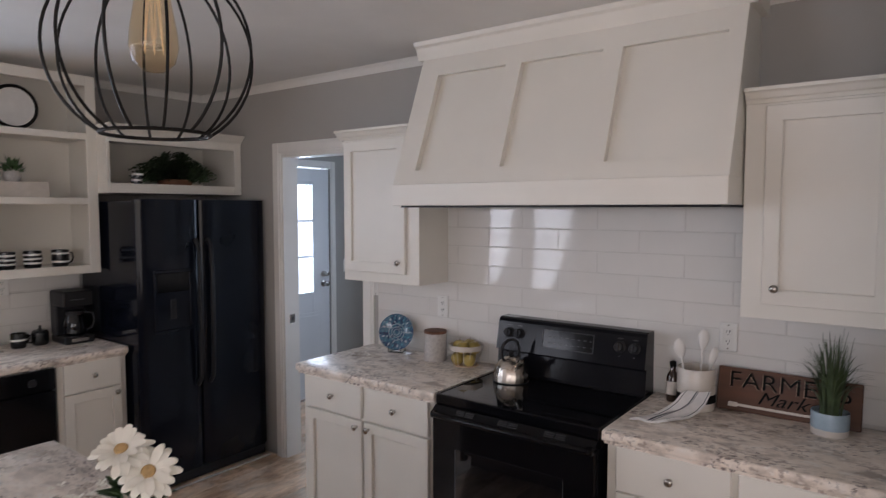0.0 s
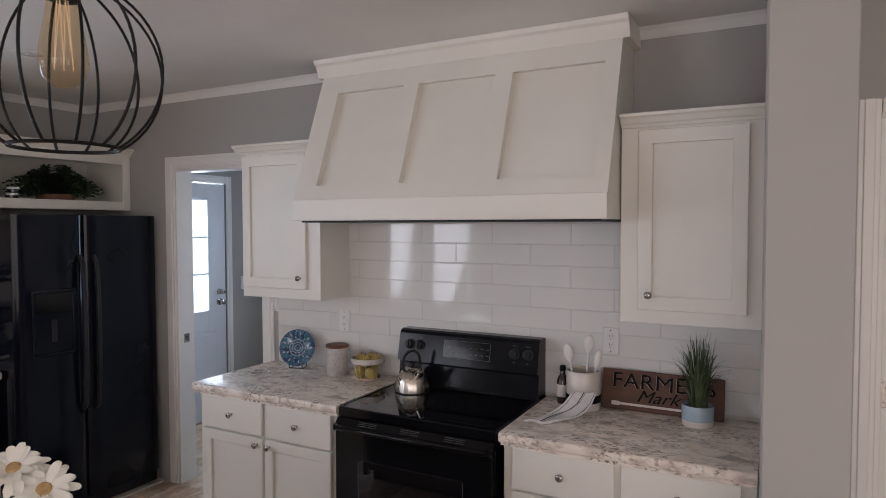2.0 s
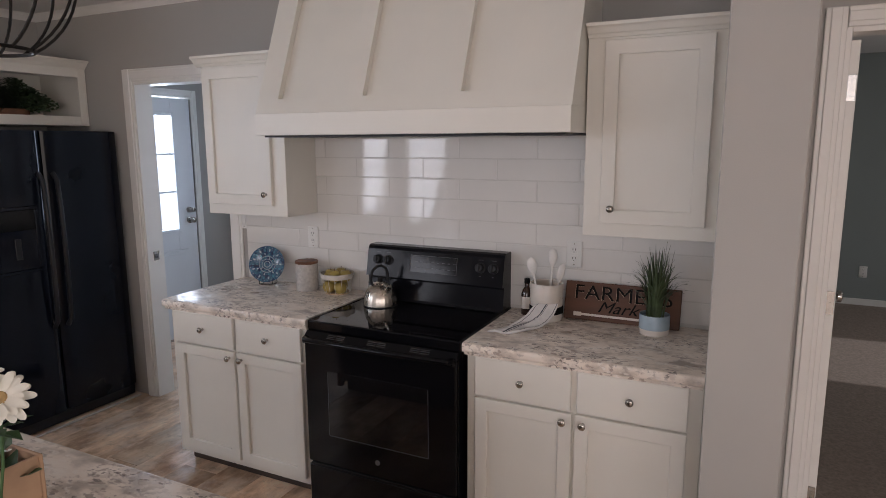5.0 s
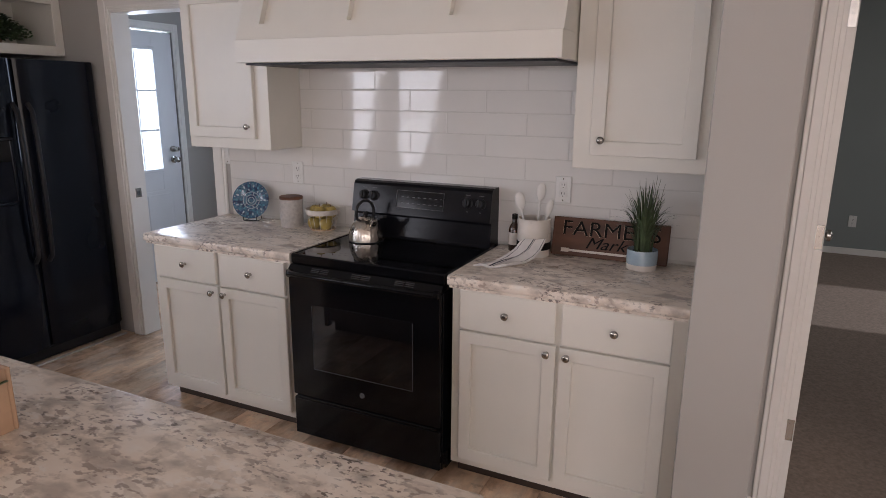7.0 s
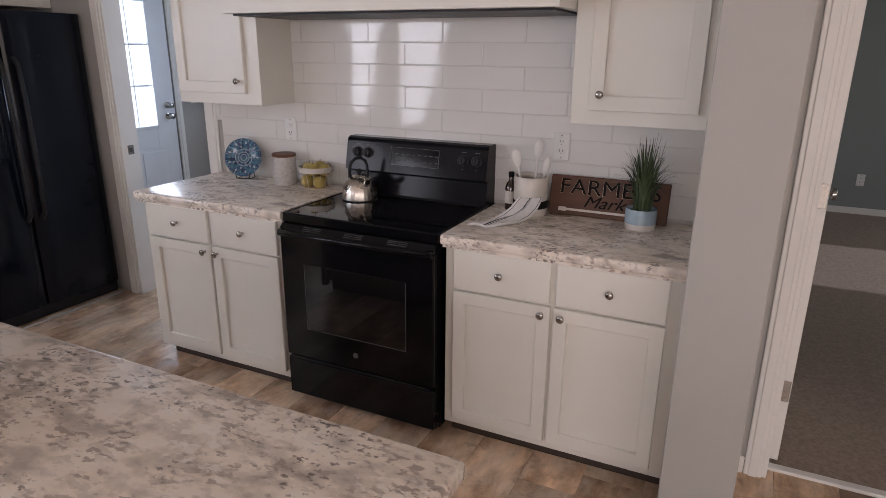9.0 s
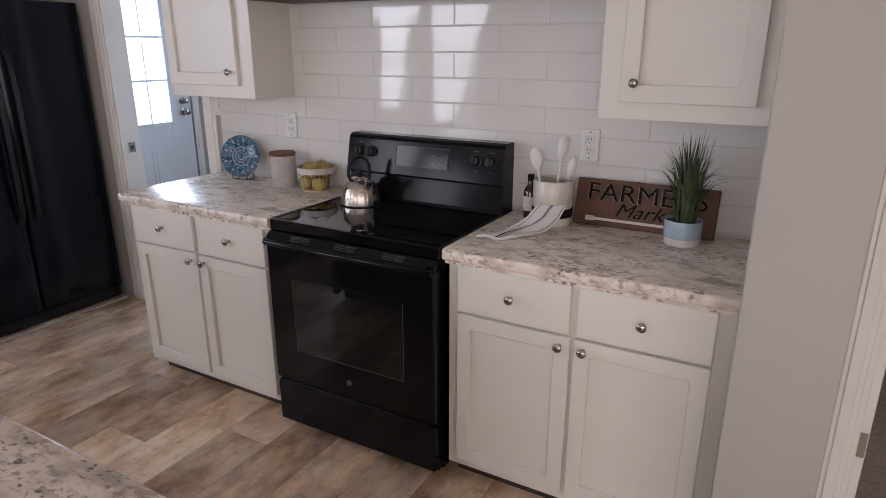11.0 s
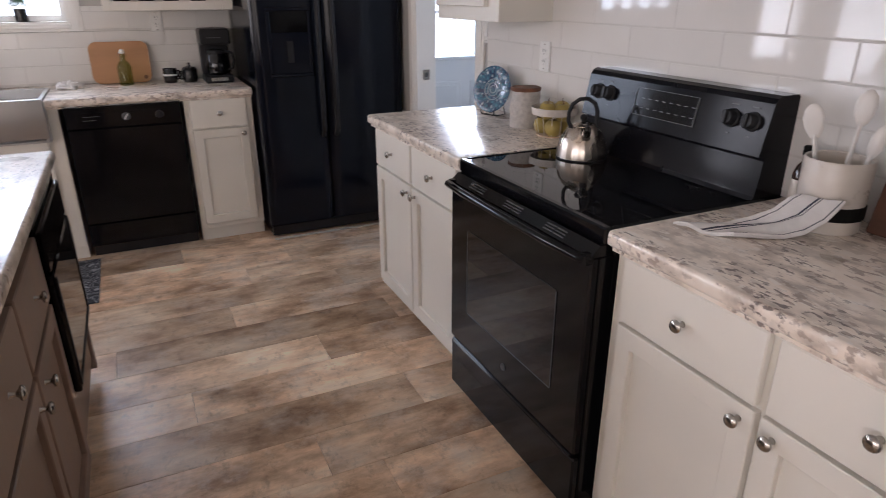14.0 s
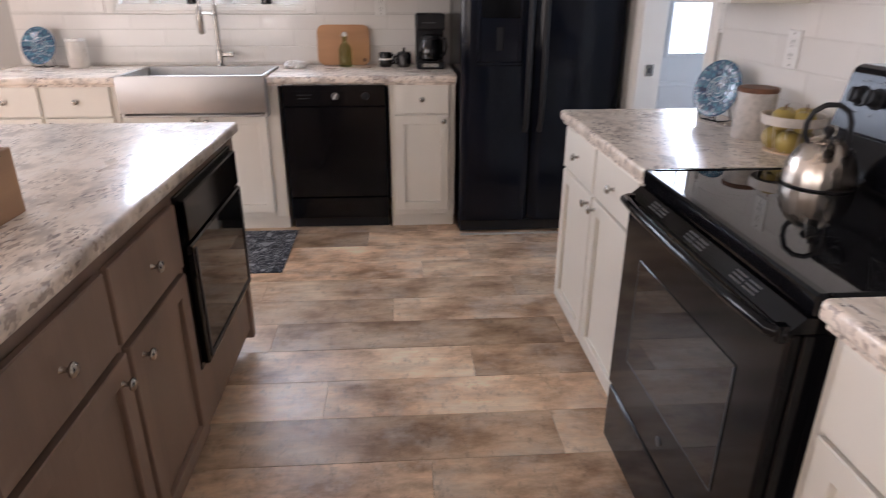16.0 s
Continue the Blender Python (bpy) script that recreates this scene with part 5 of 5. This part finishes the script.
part("carafe_handle", tube([(0.05, -0.05, 0.185), (0.088, -0.075, 0.175), (0.096, -0.08, 0.13), (0.085, -0.072, 0.085), (0.062, -0.055, 0.075)], 0.008, 8), DARKPLASTIC, cof, smooth=True)


def mug(m, label, mat=BLACKGLAZE, r=0.042, h=0.085, stripes=0, lid=False):
    root = thing("mug" if not lid else "sugar_pot", m, label, "mug" if not lid else "pot", "crockery")
    body = part("cup", lathe([(r * 0.82, 0), (r * 0.92, 0.004), (r, h * 0.4), (r, h), (r * 0.93, h), (r * 0.9, 0.01), (0.001, 0.008)], 26), mat, root, smooth=True)
    part("handle", tube([(0, r * 0.95, h * 0.82), (0, r + 0.018, h * 0.80), (0, r + 0.026, h * 0.5), (0, r + 0.016, h * 0.25), (0, r * 0.95, h * 0.2)], 0.0055, 8), mat, root, smooth=True)
    for i in range(stripes):
        z = h * (0.25 + 0.5 * i / max(1, stripes - 1)) if stripes > 1 else h * 0.5
        part("stripe", lathe([(r * 1.002, z), (r * 1.012, z + 0.002), (r * 1.012, z + 0.009), (r * 1.002, z + 0.011)], 26), WHITECERAMIC, body, smooth=True)
    if lid:
        part("lid", lathe([(r * 1.0, h), (r * 0.8, h + 0.014), (r * 0.2, h + 0.02), (0.008, h + 0.03), (0.010, h + 0.038), (0.001, h + 0.042)], 26), mat, root, smooth=True)
    return root


mug(place(-4.20, 1.675, TOP, 20), "black glazed mug with white writing", stripes=1)
mug(place(-4.20, 1.79, TOP, 160), "round black sugar pot with knobbed lid", r=0.046, h=0.075, lid=True)
bd = thing("cutting_board", place(WX + 0.062, 1.41, TOP) @ pose(0, 0, 0, 0, -11, 0), "reddish brown wooden cutting board leaning on the wall", "cutting board")
bb = box(0, 0.018, -0.165, 0.165, 0.0, 0.245)
bmesh.ops.bevel(bb, geom=[e for e in bb.edges if abs(e.verts[0].co.x - e.verts[1].co.x) > 0.01], offset=0.045, segments=6, affect="EDGES", profile=0.5)
part("board", bb, BOARDWOOD, bd)
part("hang_hole", moved(lathe([(0.012, 0), (0.012, 0.001)], 16), pose(0.0181, 0.13, 0.03, 0, 90, 0)), WOODDARK, bd)
gb = thing("swing_top_bottle", place(-4.20, 1.425, TOP), "pale green glass bottle with swing top", "bottle")
part("glass", lathe([(0.036, 0), (0.040, 0.004), (0.040, 0.105), (0.030, 0.128), (0.014, 0.145), (0.013, 0.185)], 28), BOTTLEGREEN, gb, smooth=True)
part("stopper", lathe([(0.014, 0.183), (0.015, 0.190), (0.012, 0.205), (0.001, 0.208)], 20), WHITECERAMIC, gb, smooth=True)
part("wire_bail", tube([(0, -0.016, 0.165), (0, -0.02, 0.185), (0, 0, 0.212), (0, 0.02, 0.185), (0, 0.016, 0.165)], 0.0016, 6), NICKEL, gb)


def crumple(sx, sy, sz, seed):
    b = bmesh.new()
    bmesh.ops.create_icosphere(b, subdivisions=4, radius=1)
    for v in b.verts:
        k = 1 + 0.55 * noise.noise(v.co * 1.9 + Vector((seed, 0, 0))) + 0.2 * noise.noise(v.co * 5 + Vector((0, seed, 0)))
        v.co = Vector((v.co.x * sx * k, v.co.y * sy * k, max(0, v.co.z * k * sz)))
    return b


solo("crumpled_napkin", crumple(0.045, 0.07, 0.04, 3.0), CLOTH, "crumpled white napkin on the counter", "napkin", m=place(-4.14, 1.125, TOP + 0.001))
show_plate(place(WX + 0.10, -0.42, TOP, 80), "blue patterned plate on a wire stand near the sink")
can2 = thing("canister", place(WX + 0.13, -0.20, TOP), "plain off-white ceramic canister near the sink", "canister")
part("jar", lathe([(0.052, 0), (0.055, 0.004), (0.055, 0.150), (0.052, 0.154)], 32), CREAM, can2, smooth=True)
part("lid", lathe([(0.052, 0.154), (0.056, 0.157), (0.056, 0.168), (0.01, 0.172)], 32), WHITECERAMIC, can2, smooth=True)


def rosette(seed, r, n=60, up=0.5, mat=GREEN, size=0.02):
    """A clump of many small pointed leaves."""
    rg = random.Random(seed)
    bm = bmesh.new()
    for _ in range(n):
        a, e = rg.uniform(0, 2 * math.pi), rg.uniform(-0.1, 1.45)
        d = Vector((math.cos(a) * math.cos(e), math.sin(a) * math.cos(e), math.sin(e)))
        c = d * r * rg.uniform(0.45, 1.0)
        s = d.cross(Vector((0, 0, 1))).normalized() if abs(d.z) < 0.99 else Vector((1, 0, 0))
        L, w = size * rg.uniform(0.7, 1.3), size * 0.28
        tip, mid = c + d * L + Vector((0, 0, up * L * 0.4)), c + d * L * 0.5
        v = [bm.verts.new(q) for q in (c, mid + s * w, tip, mid - s * w, mid + d.cross(s) * w * 0.4)]
        for i in range(4):
            bm.faces.new((v[i], v[(i + 1) % 4], v[4]))
    return bm


for i, (y, dark) in enumerate(((0.25, False), (0.478, True), (0.69, False), (0.934, True))):
    root = thing("sill_plant", place(WX - 0.045, y, SINKWIN[2] + 0.0065), "small green succulent in a black pot on the sill" if dark else "small green succulent in a white pot on the sill", "plant", "plants on the window sill")
    part("pot", lathe([(0.030, 0), (0.033, 0.003), (0.040 if not dark else 0.036, 0.07), (0.036, 0.072), (0.034, 0.06), (0.001, 0.058)], 26), BLACKGLAZE if dark else WHITECERAMIC, root, smooth=True)
    part("leaves", moved(rosette(20 + i, 0.048 if dark else 0.036, 230 if dark else 60, size=0.018 if dark else 0.028), place(0, 0, 0.084 if dark else 0.072)), GREEN, root)["kind"] = "stuff"

# shelf contents
for i, (y, st) in enumerate(((1.475, 2), (1.605, 3), (1.74, 3), (1.89, 2))):
    mug(place(-4.13, y, 1.3825, (10, 170, 30, 0)[i]), "black and white striped mug on the open shelf", stripes=st, r=0.047, h=0.10)
bk = thing("book", place(-4.15, 1.69, 1.7855), "beige hardback book lying flat on the shelf", "book", "stacked books")
part("cover", boxes([(-0.09, 0.09, -0.13, 0.13, 0, 0.003), (-0.09, 0.09, -0.13, 0.13, 0.045, 0.048), (0.087, 0.09, -0.13, 0.13, 0.003, 0.045)]), BOOKPAPER, bk)
part("pages", box(-0.085, 0.086, -0.126, 0.126, 0.003, 0.045), CREAM, bk)
copy_thing(bk, place(-4.15, 1.685, 1.8337))
sp2 = thing("shelf_plant", place(-4.15, 1.66, 1.882), "small green succulent in a grey pot on books", "plant")
part("pot", lathe([(0.03, 0), (0.042, 0.012), (0.045, 0.04), (0.04, 0.062), (0.036, 0.06), (0.001, 0.05)], 26), GREYCERAMIC, sp2, smooth=True)
part("leaves", moved(rosette(31, 0.045, 70, size=0.04), place(0, 0, 0.062)), GREEN, sp2)["kind"] = "stuff"
rf = thing("round_frame", place(-4.17, 1.69, 2.1705), "round black framed mirror standing on the top shelf", "frame")
part("ring", moved(tube([(0, 0.118 * math.cos(a), 0.118 * math.sin(a)) for a in (2 * math.pi * i / 48 for i in range(48))], 0.010, 10, closed=True), place(0, 0, 0.142)), IRON, rf, smooth=True)
part("disc", moved(lathe([(0.112, 0), (0.112, 0.004)], 48), pose(-0.002, 0, 0.142, 0, 90, 0)), WHITECERAMIC, rf, "pale round face")
part("foot", box(-0.03, 0.03, -0.10, 0.10, 0.0, 0.022, bev=0.006), IRON, rf)

# over the refrigerator


def fern(seed, fronds, spread, tall):
    rg = random.Random(seed)
    bm = bmesh.new()
    for _ in range(fronds):
        a = rg.uniform(0, 2 * math.pi)
        d = Vector((math.cos(a) * 0.55, math.sin(a), 0))
        L = rg.uniform(0.3, 1.0) * spread
        h = rg.uniform(0.15, 1.0) * tall * (1.1 - 0.55 * L / spread)
        n = 13
        for i in range(2, n):
            u = i / (n - 1)
            q = d * L * u + Vector((0, 0, h * (1.75 * u - 1.35 * u * u)))
            s = Vector((-d.y, d.x, 0)).normalized()
            w = 0.046 * (1.1 - u)
            for sg in (-1, 1):
                tip = q + s * sg * w + d * 0.012 + Vector((0, 0, rg.uniform(-0.012, 0.012)))
                e = d.normalized() * 0.010
                v = [bm.verts.new(x) for x in (q - e, q + e, tip + e * 0.5, tip - e * 0.5)]
                bm.faces.new(v)
    for v in bm.verts:
        v.co.z = max(v.co.z, -0.055)
    return bm


fp = thing("fern_plant", place(-4.06, 2.60, OZ0 + 0.0205), "dark green artificial fern in a low brown bowl", "plant")
part("bowl", lathe([(0.06, 0), (0.10, 0.01), (0.115, 0.075), (0.11, 0.078), (0.001, 0.06)], 26), WOODDARK, fp, smooth=True)
part("fronds", moved(fern(5, 330, 0.30, 0.44), place(0, 0, 0.045)), DARKGREEN, fp)["kind"] = "stuff"
for k, (y, z) in enumerate(((2.185, 0), (2.255, 0), (2.205, 1), (2.215, 2))):
    root = thing("stacked_pot", place(-3.985, y + 0.09, OZ0 + 0.0205 + z * 0.036), "small black and white banded pot in a stack", "pot", "stacked pots")
    part("bowl", lathe([(0.026, 0), (0.033, 0.006), (0.034, 0.022)], 20), BLACKGLAZE, root, smooth=True)
    part("rim", lathe([(0.0345, 0.022), (0.035, 0.024), (0.033, 0.0355), (0.001, 0.0358)], 20), WHITECERAMIC, root, smooth=True)

# ---- island things ----
cr8 = thing("flower_crate", place(-1.43, 0.785, TOP), "tan wooden box planted with white daisies", "planter box")
CX0, CX1, CY0, CY1, CH = 0.01, 0.205, -0.19, 0.15, 0.142
for y in (CY0, CY1 - 0.009):
    part("side_board", box(CX0, CX1, y, y + 0.009, 0.0, CH, bev=0.0025), CRATEWOOD, cr8)
for x in (CX0, CX1 - 0.009):
    part("end_board", box(x, x + 0.009, CY0 + 0.0092, CY1 - 0.0092, 0.0, CH, bev=0.0025), CRATEWOOD, cr8)
part("soil", box(CX0 + 0.0095, CX1 - 0.0095, CY0 + 0.0095, CY1 - 0.0095, 0.002, 0.075), WOODDARK, cr8, "dark filling")


def daisy(root, x, y, z, tilt, turn, r=0.052, petals=15, seed=0):
    rg = random.Random(seed)
    bm = bmesh.new()
    for layer in range(2):
        for i in range(petals):
            a = 2 * math.pi * (i + 0.5 * layer) / petals + rg.uniform(-0.12, 0.12)
            L, w = r * rg.uniform(0.78, 1.06) * (1 - 0.2 * layer), r * 0.15
            lift = 0.14 + 0.34 * layer + rg.uniform(-0.12, 0.16)
            d, s = Vector((math.cos(a), math.sin(a), 0)), Vector((-math.sin(a), math.cos(a), 0))
            rows = []
            for u, k in ((0.18, 0.35), (0.45, 0.85), (0.75, 1.0), (0.93, 0.7), (1.0, 0.25)):
                c = d * L * u + Vector((0, 0, L * (lift * u - 0.22 * u ** 3) + 0.003 * layer))
                rows.append((bm.verts.new(c - s * w * k + Vector((0, 0, 0.0015))), bm.verts.new(c), bm.verts.new(c + s * w * k + Vector((0, 0, 0.0015)))))
            for p, q in zip(rows, rows[1:]):
                bm.faces.new((p[0], p[1], q[1], q[0]))
                bm.faces.new((p[1], p[2], q[2], q[1]))
    m = pose(x, y, z, tilt, 0, turn)
    fl = part("flower_head", moved(bm, m), PETAL, root, "white daisy head", smooth=True)
    part("flower_centre", moved(lathe([(r * 0.24, 0.002), (r * 0.26, 0.007), (r * 0.18, 0.013), (0.001, 0.015)], 18), m), POLLEN, fl, smooth=True)
    part("stem", tube([(x * 0.8, y * 0.8, 0.02), (x * 0.95, y, z * 0.6), (x, y, z)], 0.003, 6), GREEN, root)


daisy(cr8, 0.322, 0.018, 0.335, 50, 58, r=0.057, seed=1)
daisy(cr8, 0.279, -0.008, 0.372, 30, 45, r=0.056, seed=2)
rg = random.Random(77)


def broad_leaves(n, seed):
    g = random.Random(seed)
    bm = bmesh.new()
    for _ in range(n):
        x, y, z = g.uniform(0.03, 0.18), g.uniform(-0.16, 0.11), g.uniform(0.07, 0.14)
        a = g.uniform(0, 2 * math.pi)
        d = Vector((math.cos(a), math.sin(a), g.uniform(0.1, 0.9))).normalized()
        s = d.cross(Vector((0, 0, 1))).normalized()
        L, w = g.uniform(0.05, 0.085), g.uniform(0.014, 0.022)
        c = Vector((x, y, z))
        v = [bm.verts.new(q) for q in (c, c + d * L * 0.5 + s * w, c + d * L, c + d * L * 0.5 - s * w, c + d * L * 0.5 - Vector((0, 0, 0.006)))]
        for i in range(4):
            bm.faces.new((v[i], v[(i + 1) % 4], v[4]))
    return bm


part("leaves", broad_leaves(120, 12), GREEN, cr8)["kind"] = "stuff"
collar = moved(rosette(41, 0.035, 40, size=0.05, up=-0.6), pose(0.295, 0.01, 0.27))
part("flower_leaves", collar, GREEN, cr8)["kind"] = "stuff"
sprig = bmesh.new()
for _ in range(140):
    c = Vector((rg.uniform(-0.02, 0.20), rg.uniform(-0.19, 0.10), rg.uniform(0.15, 0.23)))
    for i in range(4):
        a = math.pi / 2 * i + rg.uniform(-0.3, 0.3)
        d = Vector((math.cos(a), math.sin(a), rg.uniform(0, 0.6))) * 0.011
        s = Vector((-math.sin(a), math.cos(a), 0)) * 0.005
        sprig.faces.new([sprig.verts.new(q) for q in (c, c + d * 0.6 + s, c + d, c + d * 0.6 - s)])
part("filler_flowers", sprig, PETAL, cr8, "tiny white filler blossoms")["kind"] = "stuff"

# pendant lamp over the island
pn = thing("pendant_lamp", place(-0.752, 0.638, 1.917), "black wire globe pendant with amber filament bulb", "pendant lamp")
PR = 0.117
for i in range(12):
    a = 2 * math.pi * i / 12 + 0.13
    pts = [(PR * math.sin(t) * math.cos(a), PR * math.sin(t) * math.sin(a), PR * 0.98 * math.cos(t)) for t in (math.radians(14 + (148 - 14) * j / 18) for j in range(19))]
    part("cage_wire", tube(pts, 0.0019, 6), IRON, pn, smooth=True)
for t in (14, 148):
    r, z = PR * math.sin(math.radians(t)), PR * 0.98 * math.cos(math.radians(t))
    part("cage_ring", tube([(r * math.cos(a), r * math.sin(a), z) for a in (2 * math.pi * i / 40 for i in range(40))], 0.0024, 6, closed=True), IRON, pn, smooth=True)
part("socket", lathe([(0.018, 0.085), (0.021, 0.09), (0.021, 0.135), (0.012, 0.15), (0.012, 0.165)], 20), IRON, pn, smooth=True)
bulb = part("bulb", lathe([(0.014, 0.11), (0.015, 0.098), (0.020, 0.066), (0.027, 0.026), (0.0285, 0.008), (0.024, -0.011), (0.012, -0.022), (0.001, -0.024)], 28), BULBGLASS, pn, "amber glass bulb", smooth=True)
bulb.visible_shadow = False
for i in range(6):
    a = 2 * math.pi * i / 6
    part("filament", tube([(0.006 * math.cos(a), 0.006 * math.sin(a), 0.085), (0.012 * math.cos(a + 0.5), 0.012 * math.sin(a + 0.5), 0.0)], 0.0006, 4), FILAMENT, bulb)
part("rod", tube([(0, 0, 0.16), (0, 0, CEIL - 1.917 - 0.01)], 0.005, 8), IRON, pn)
part("canopy", lathe([(0.006, CEIL - 1.917 - 0.03), (0.055, CEIL - 1.917 - 0.02), (0.06, CEIL - 1.917 - 0.001)], 28), IRON, pn, smooth=True)

rl = thing("recessed_light", place(-3.23, 2.0, CEIL - 0.0005), "white recessed ceiling light, switched off", "ceiling light")
part("trim_ring", lathe([(0.085, 0), (0.085, -0.004), (0.06, -0.006), (0.055, -0.001)], 32), PLASTICWHITE, rl, smooth=True)
part("lens", lathe([(0.055, -0.001), (0.04, -0.004), (0.001, -0.006)], 32), WHITECERAMIC, rl, smooth=True)

solo("floor_mat", box(-3.72, -3.10, 0.32, 1.125, 0.0, 0.008, bev=0.003), MAT, "dark woven mat with pale scroll pattern", "mat")
solo("floor_trim_strip", box(-3.60, -3.58, 2.10, 2.985, 0.0, 0.010, bev=0.003), GREYCERAMIC, "pale grey floor trim strip before the refrigerator", "trim", kind="structure")

# ---- backsplash tiles ----
TP, TH, GAP = 0.3975, 0.1003, 0.0036
tile_meshes = {}


def tile_mesh(w, h):
    key = (round(w, 3), round(h, 3))
    if key not in tile_meshes:
        b = box(-w / 2, w / 2, -0.008, 0, -h / 2, h / 2)
        bmesh.ops.bevel(b, geom=[e for e in b.edges if all(v.co.y < -0.004 for v in e.verts)], offset=0.0024, segments=2, affect="EDGES", profile=0.5)
        bmesh.ops.recalc_face_normals(b, faces=b.faces)
        me = bpy.data.meshes.new("tile")
        b.to_mesh(me)
        b.free()
        me.materials.append(TILE)
        tile_meshes[key] = me
    return tile_meshes[key]


def tile_field(parent, areas, phase, z_joint):
    """Running-bond tiles over areas (a0, a1, z0, z1), in the parent's local x and z."""
    rg = random.Random(5)
    for a0, a1, z0, z1 in areas:
        n0 = math.floor((z0 - z_joint) / TH) - 1
        for n in range(n0, n0 + 30):
            lo, hi = max(z0, z_joint + n * TH + GAP / 2), min(z1, z_joint + (n + 1) * TH - GAP / 2)
            if hi - lo < 0.012:
                continue
            off = phase + (TP / 2 if n % 2 else 0)
            k0 = math.floor((a0 - off) / TP) - 1
            for k in range(k0, k0 + 20):
                lx, hx = max(a0, off + k * TP + GAP / 2), min(a1, off + (k + 1) * TP - GAP / 2)
                if hx - lx < 0.015:
                    continue
                ob = new("tile", tile_mesh(hx - lx, hi - lo))
                ob.parent = parent
                ob.matrix_basis = pose((lx + hx) / 2, -0.0010 + rg.uniform(-0.0002, 0.0002), (lo + hi) / 2, rg.uniform(-0.12, 0.12), 0, rg.uniform(-0.12, 0.12))


bs = thing("backsplash", place(0, WY), "glossy white running-bond tile backsplash behind the range", "backsplash", kind="structure")
part("grout_bed", boxes([(-2.574, 0.003, -0.0080, -0.0004, TOP + 0.0005, 1.3275), (-2.054, -0.519, -0.0080, -0.0004, 1.3275, 1.743)]), GROUT, bs)
tile_field(bs, [(-2.574, 0.003, TOP + 0.001, 1.3275), (-2.054, -0.519, 1.3285, 1.743)], -1.391, 1.530)
bs2 = thing("backsplash", place(WX, 0, 0, 90), "glossy white tile backsplash along the sink wall", "backsplash", kind="structure")
areas = [(-0.60, 2.09, TOP + 0.001, 1.217), (1.247, 2.09, 1.2185, 1.36), (-0.60, -0.04, 1.2185, 1.40)]
part("grout_bed", boxes([(a, b, -0.0080, -0.0004, lo, hi) for a, b, lo, hi in areas]), GROUT, bs2)
tile_field(bs2, areas, 0.1, 1.530)

# ---- floor planks ----
PW, PL = 0.226, 1.22
plank_root = thing("plank_floor", place(0, 0), "brown wood-look vinyl plank floor", "floor", kind="structure")
pm = part("plank", box(-PW / 2 + 0.0005, PW / 2 - 0.0005, -PL / 2 + 0.0005, PL / 2 - 0.0005, -0.005, 0.0, bev=0.0009), PLANK, plank_root)
plank_mesh = pm.data
bpy.data.objects.remove(pm)
rgp = random.Random(21)
# butt joints of the rows before the cabinets, by row from the first one west of x = -1.415
BUTTS = {0: 1.823, 1: 2.25, 2: 1.462, 3: 2.018, 4: 2.42, 5: 1.702, 6: 2.30, 7: 1.855, 8: 2.12, 9: 1.553}
behind = []
for row in range(-20, 14):
    x = -1.641 - row * PW
    if x > EAST or x < WX - PW:
        continue
    y = BUTTS[row] if row in BUTTS else rgp.uniform(1.4, 2.6)
    y -= PL * math.ceil((y - BACK) / PL)
    while y < 4.9:
        cx, cy = x + PW / 2, y + PL / 2
        far = (cy > 3.1 and not (-4.4 < cx < -2.2)) and not (cx > 0.2 and cy < 2.86)
        if not far:
            if cy < -1.9 or cx > 1.4:
                lo, hi = max(y, BACK) + 0.0004, min(y + PL, 2.86) - 0.0004
                if hi - lo > 0.05:
                    behind.append((x + 0.0004, min(x + PW, EAST) - 0.0004, lo, hi, -0.005, 0.0))
            else:
                ob = new("plank", plank_mesh)
                ob.parent = plank_root
                ob.matrix_basis = place(cx, cy, rgp.uniform(-0.0004, 0.0))
        y += PL
part("far_planks", boxes(behind), PLANK, plank_root, "more planks towards the living area")["kind"] = "stuff"
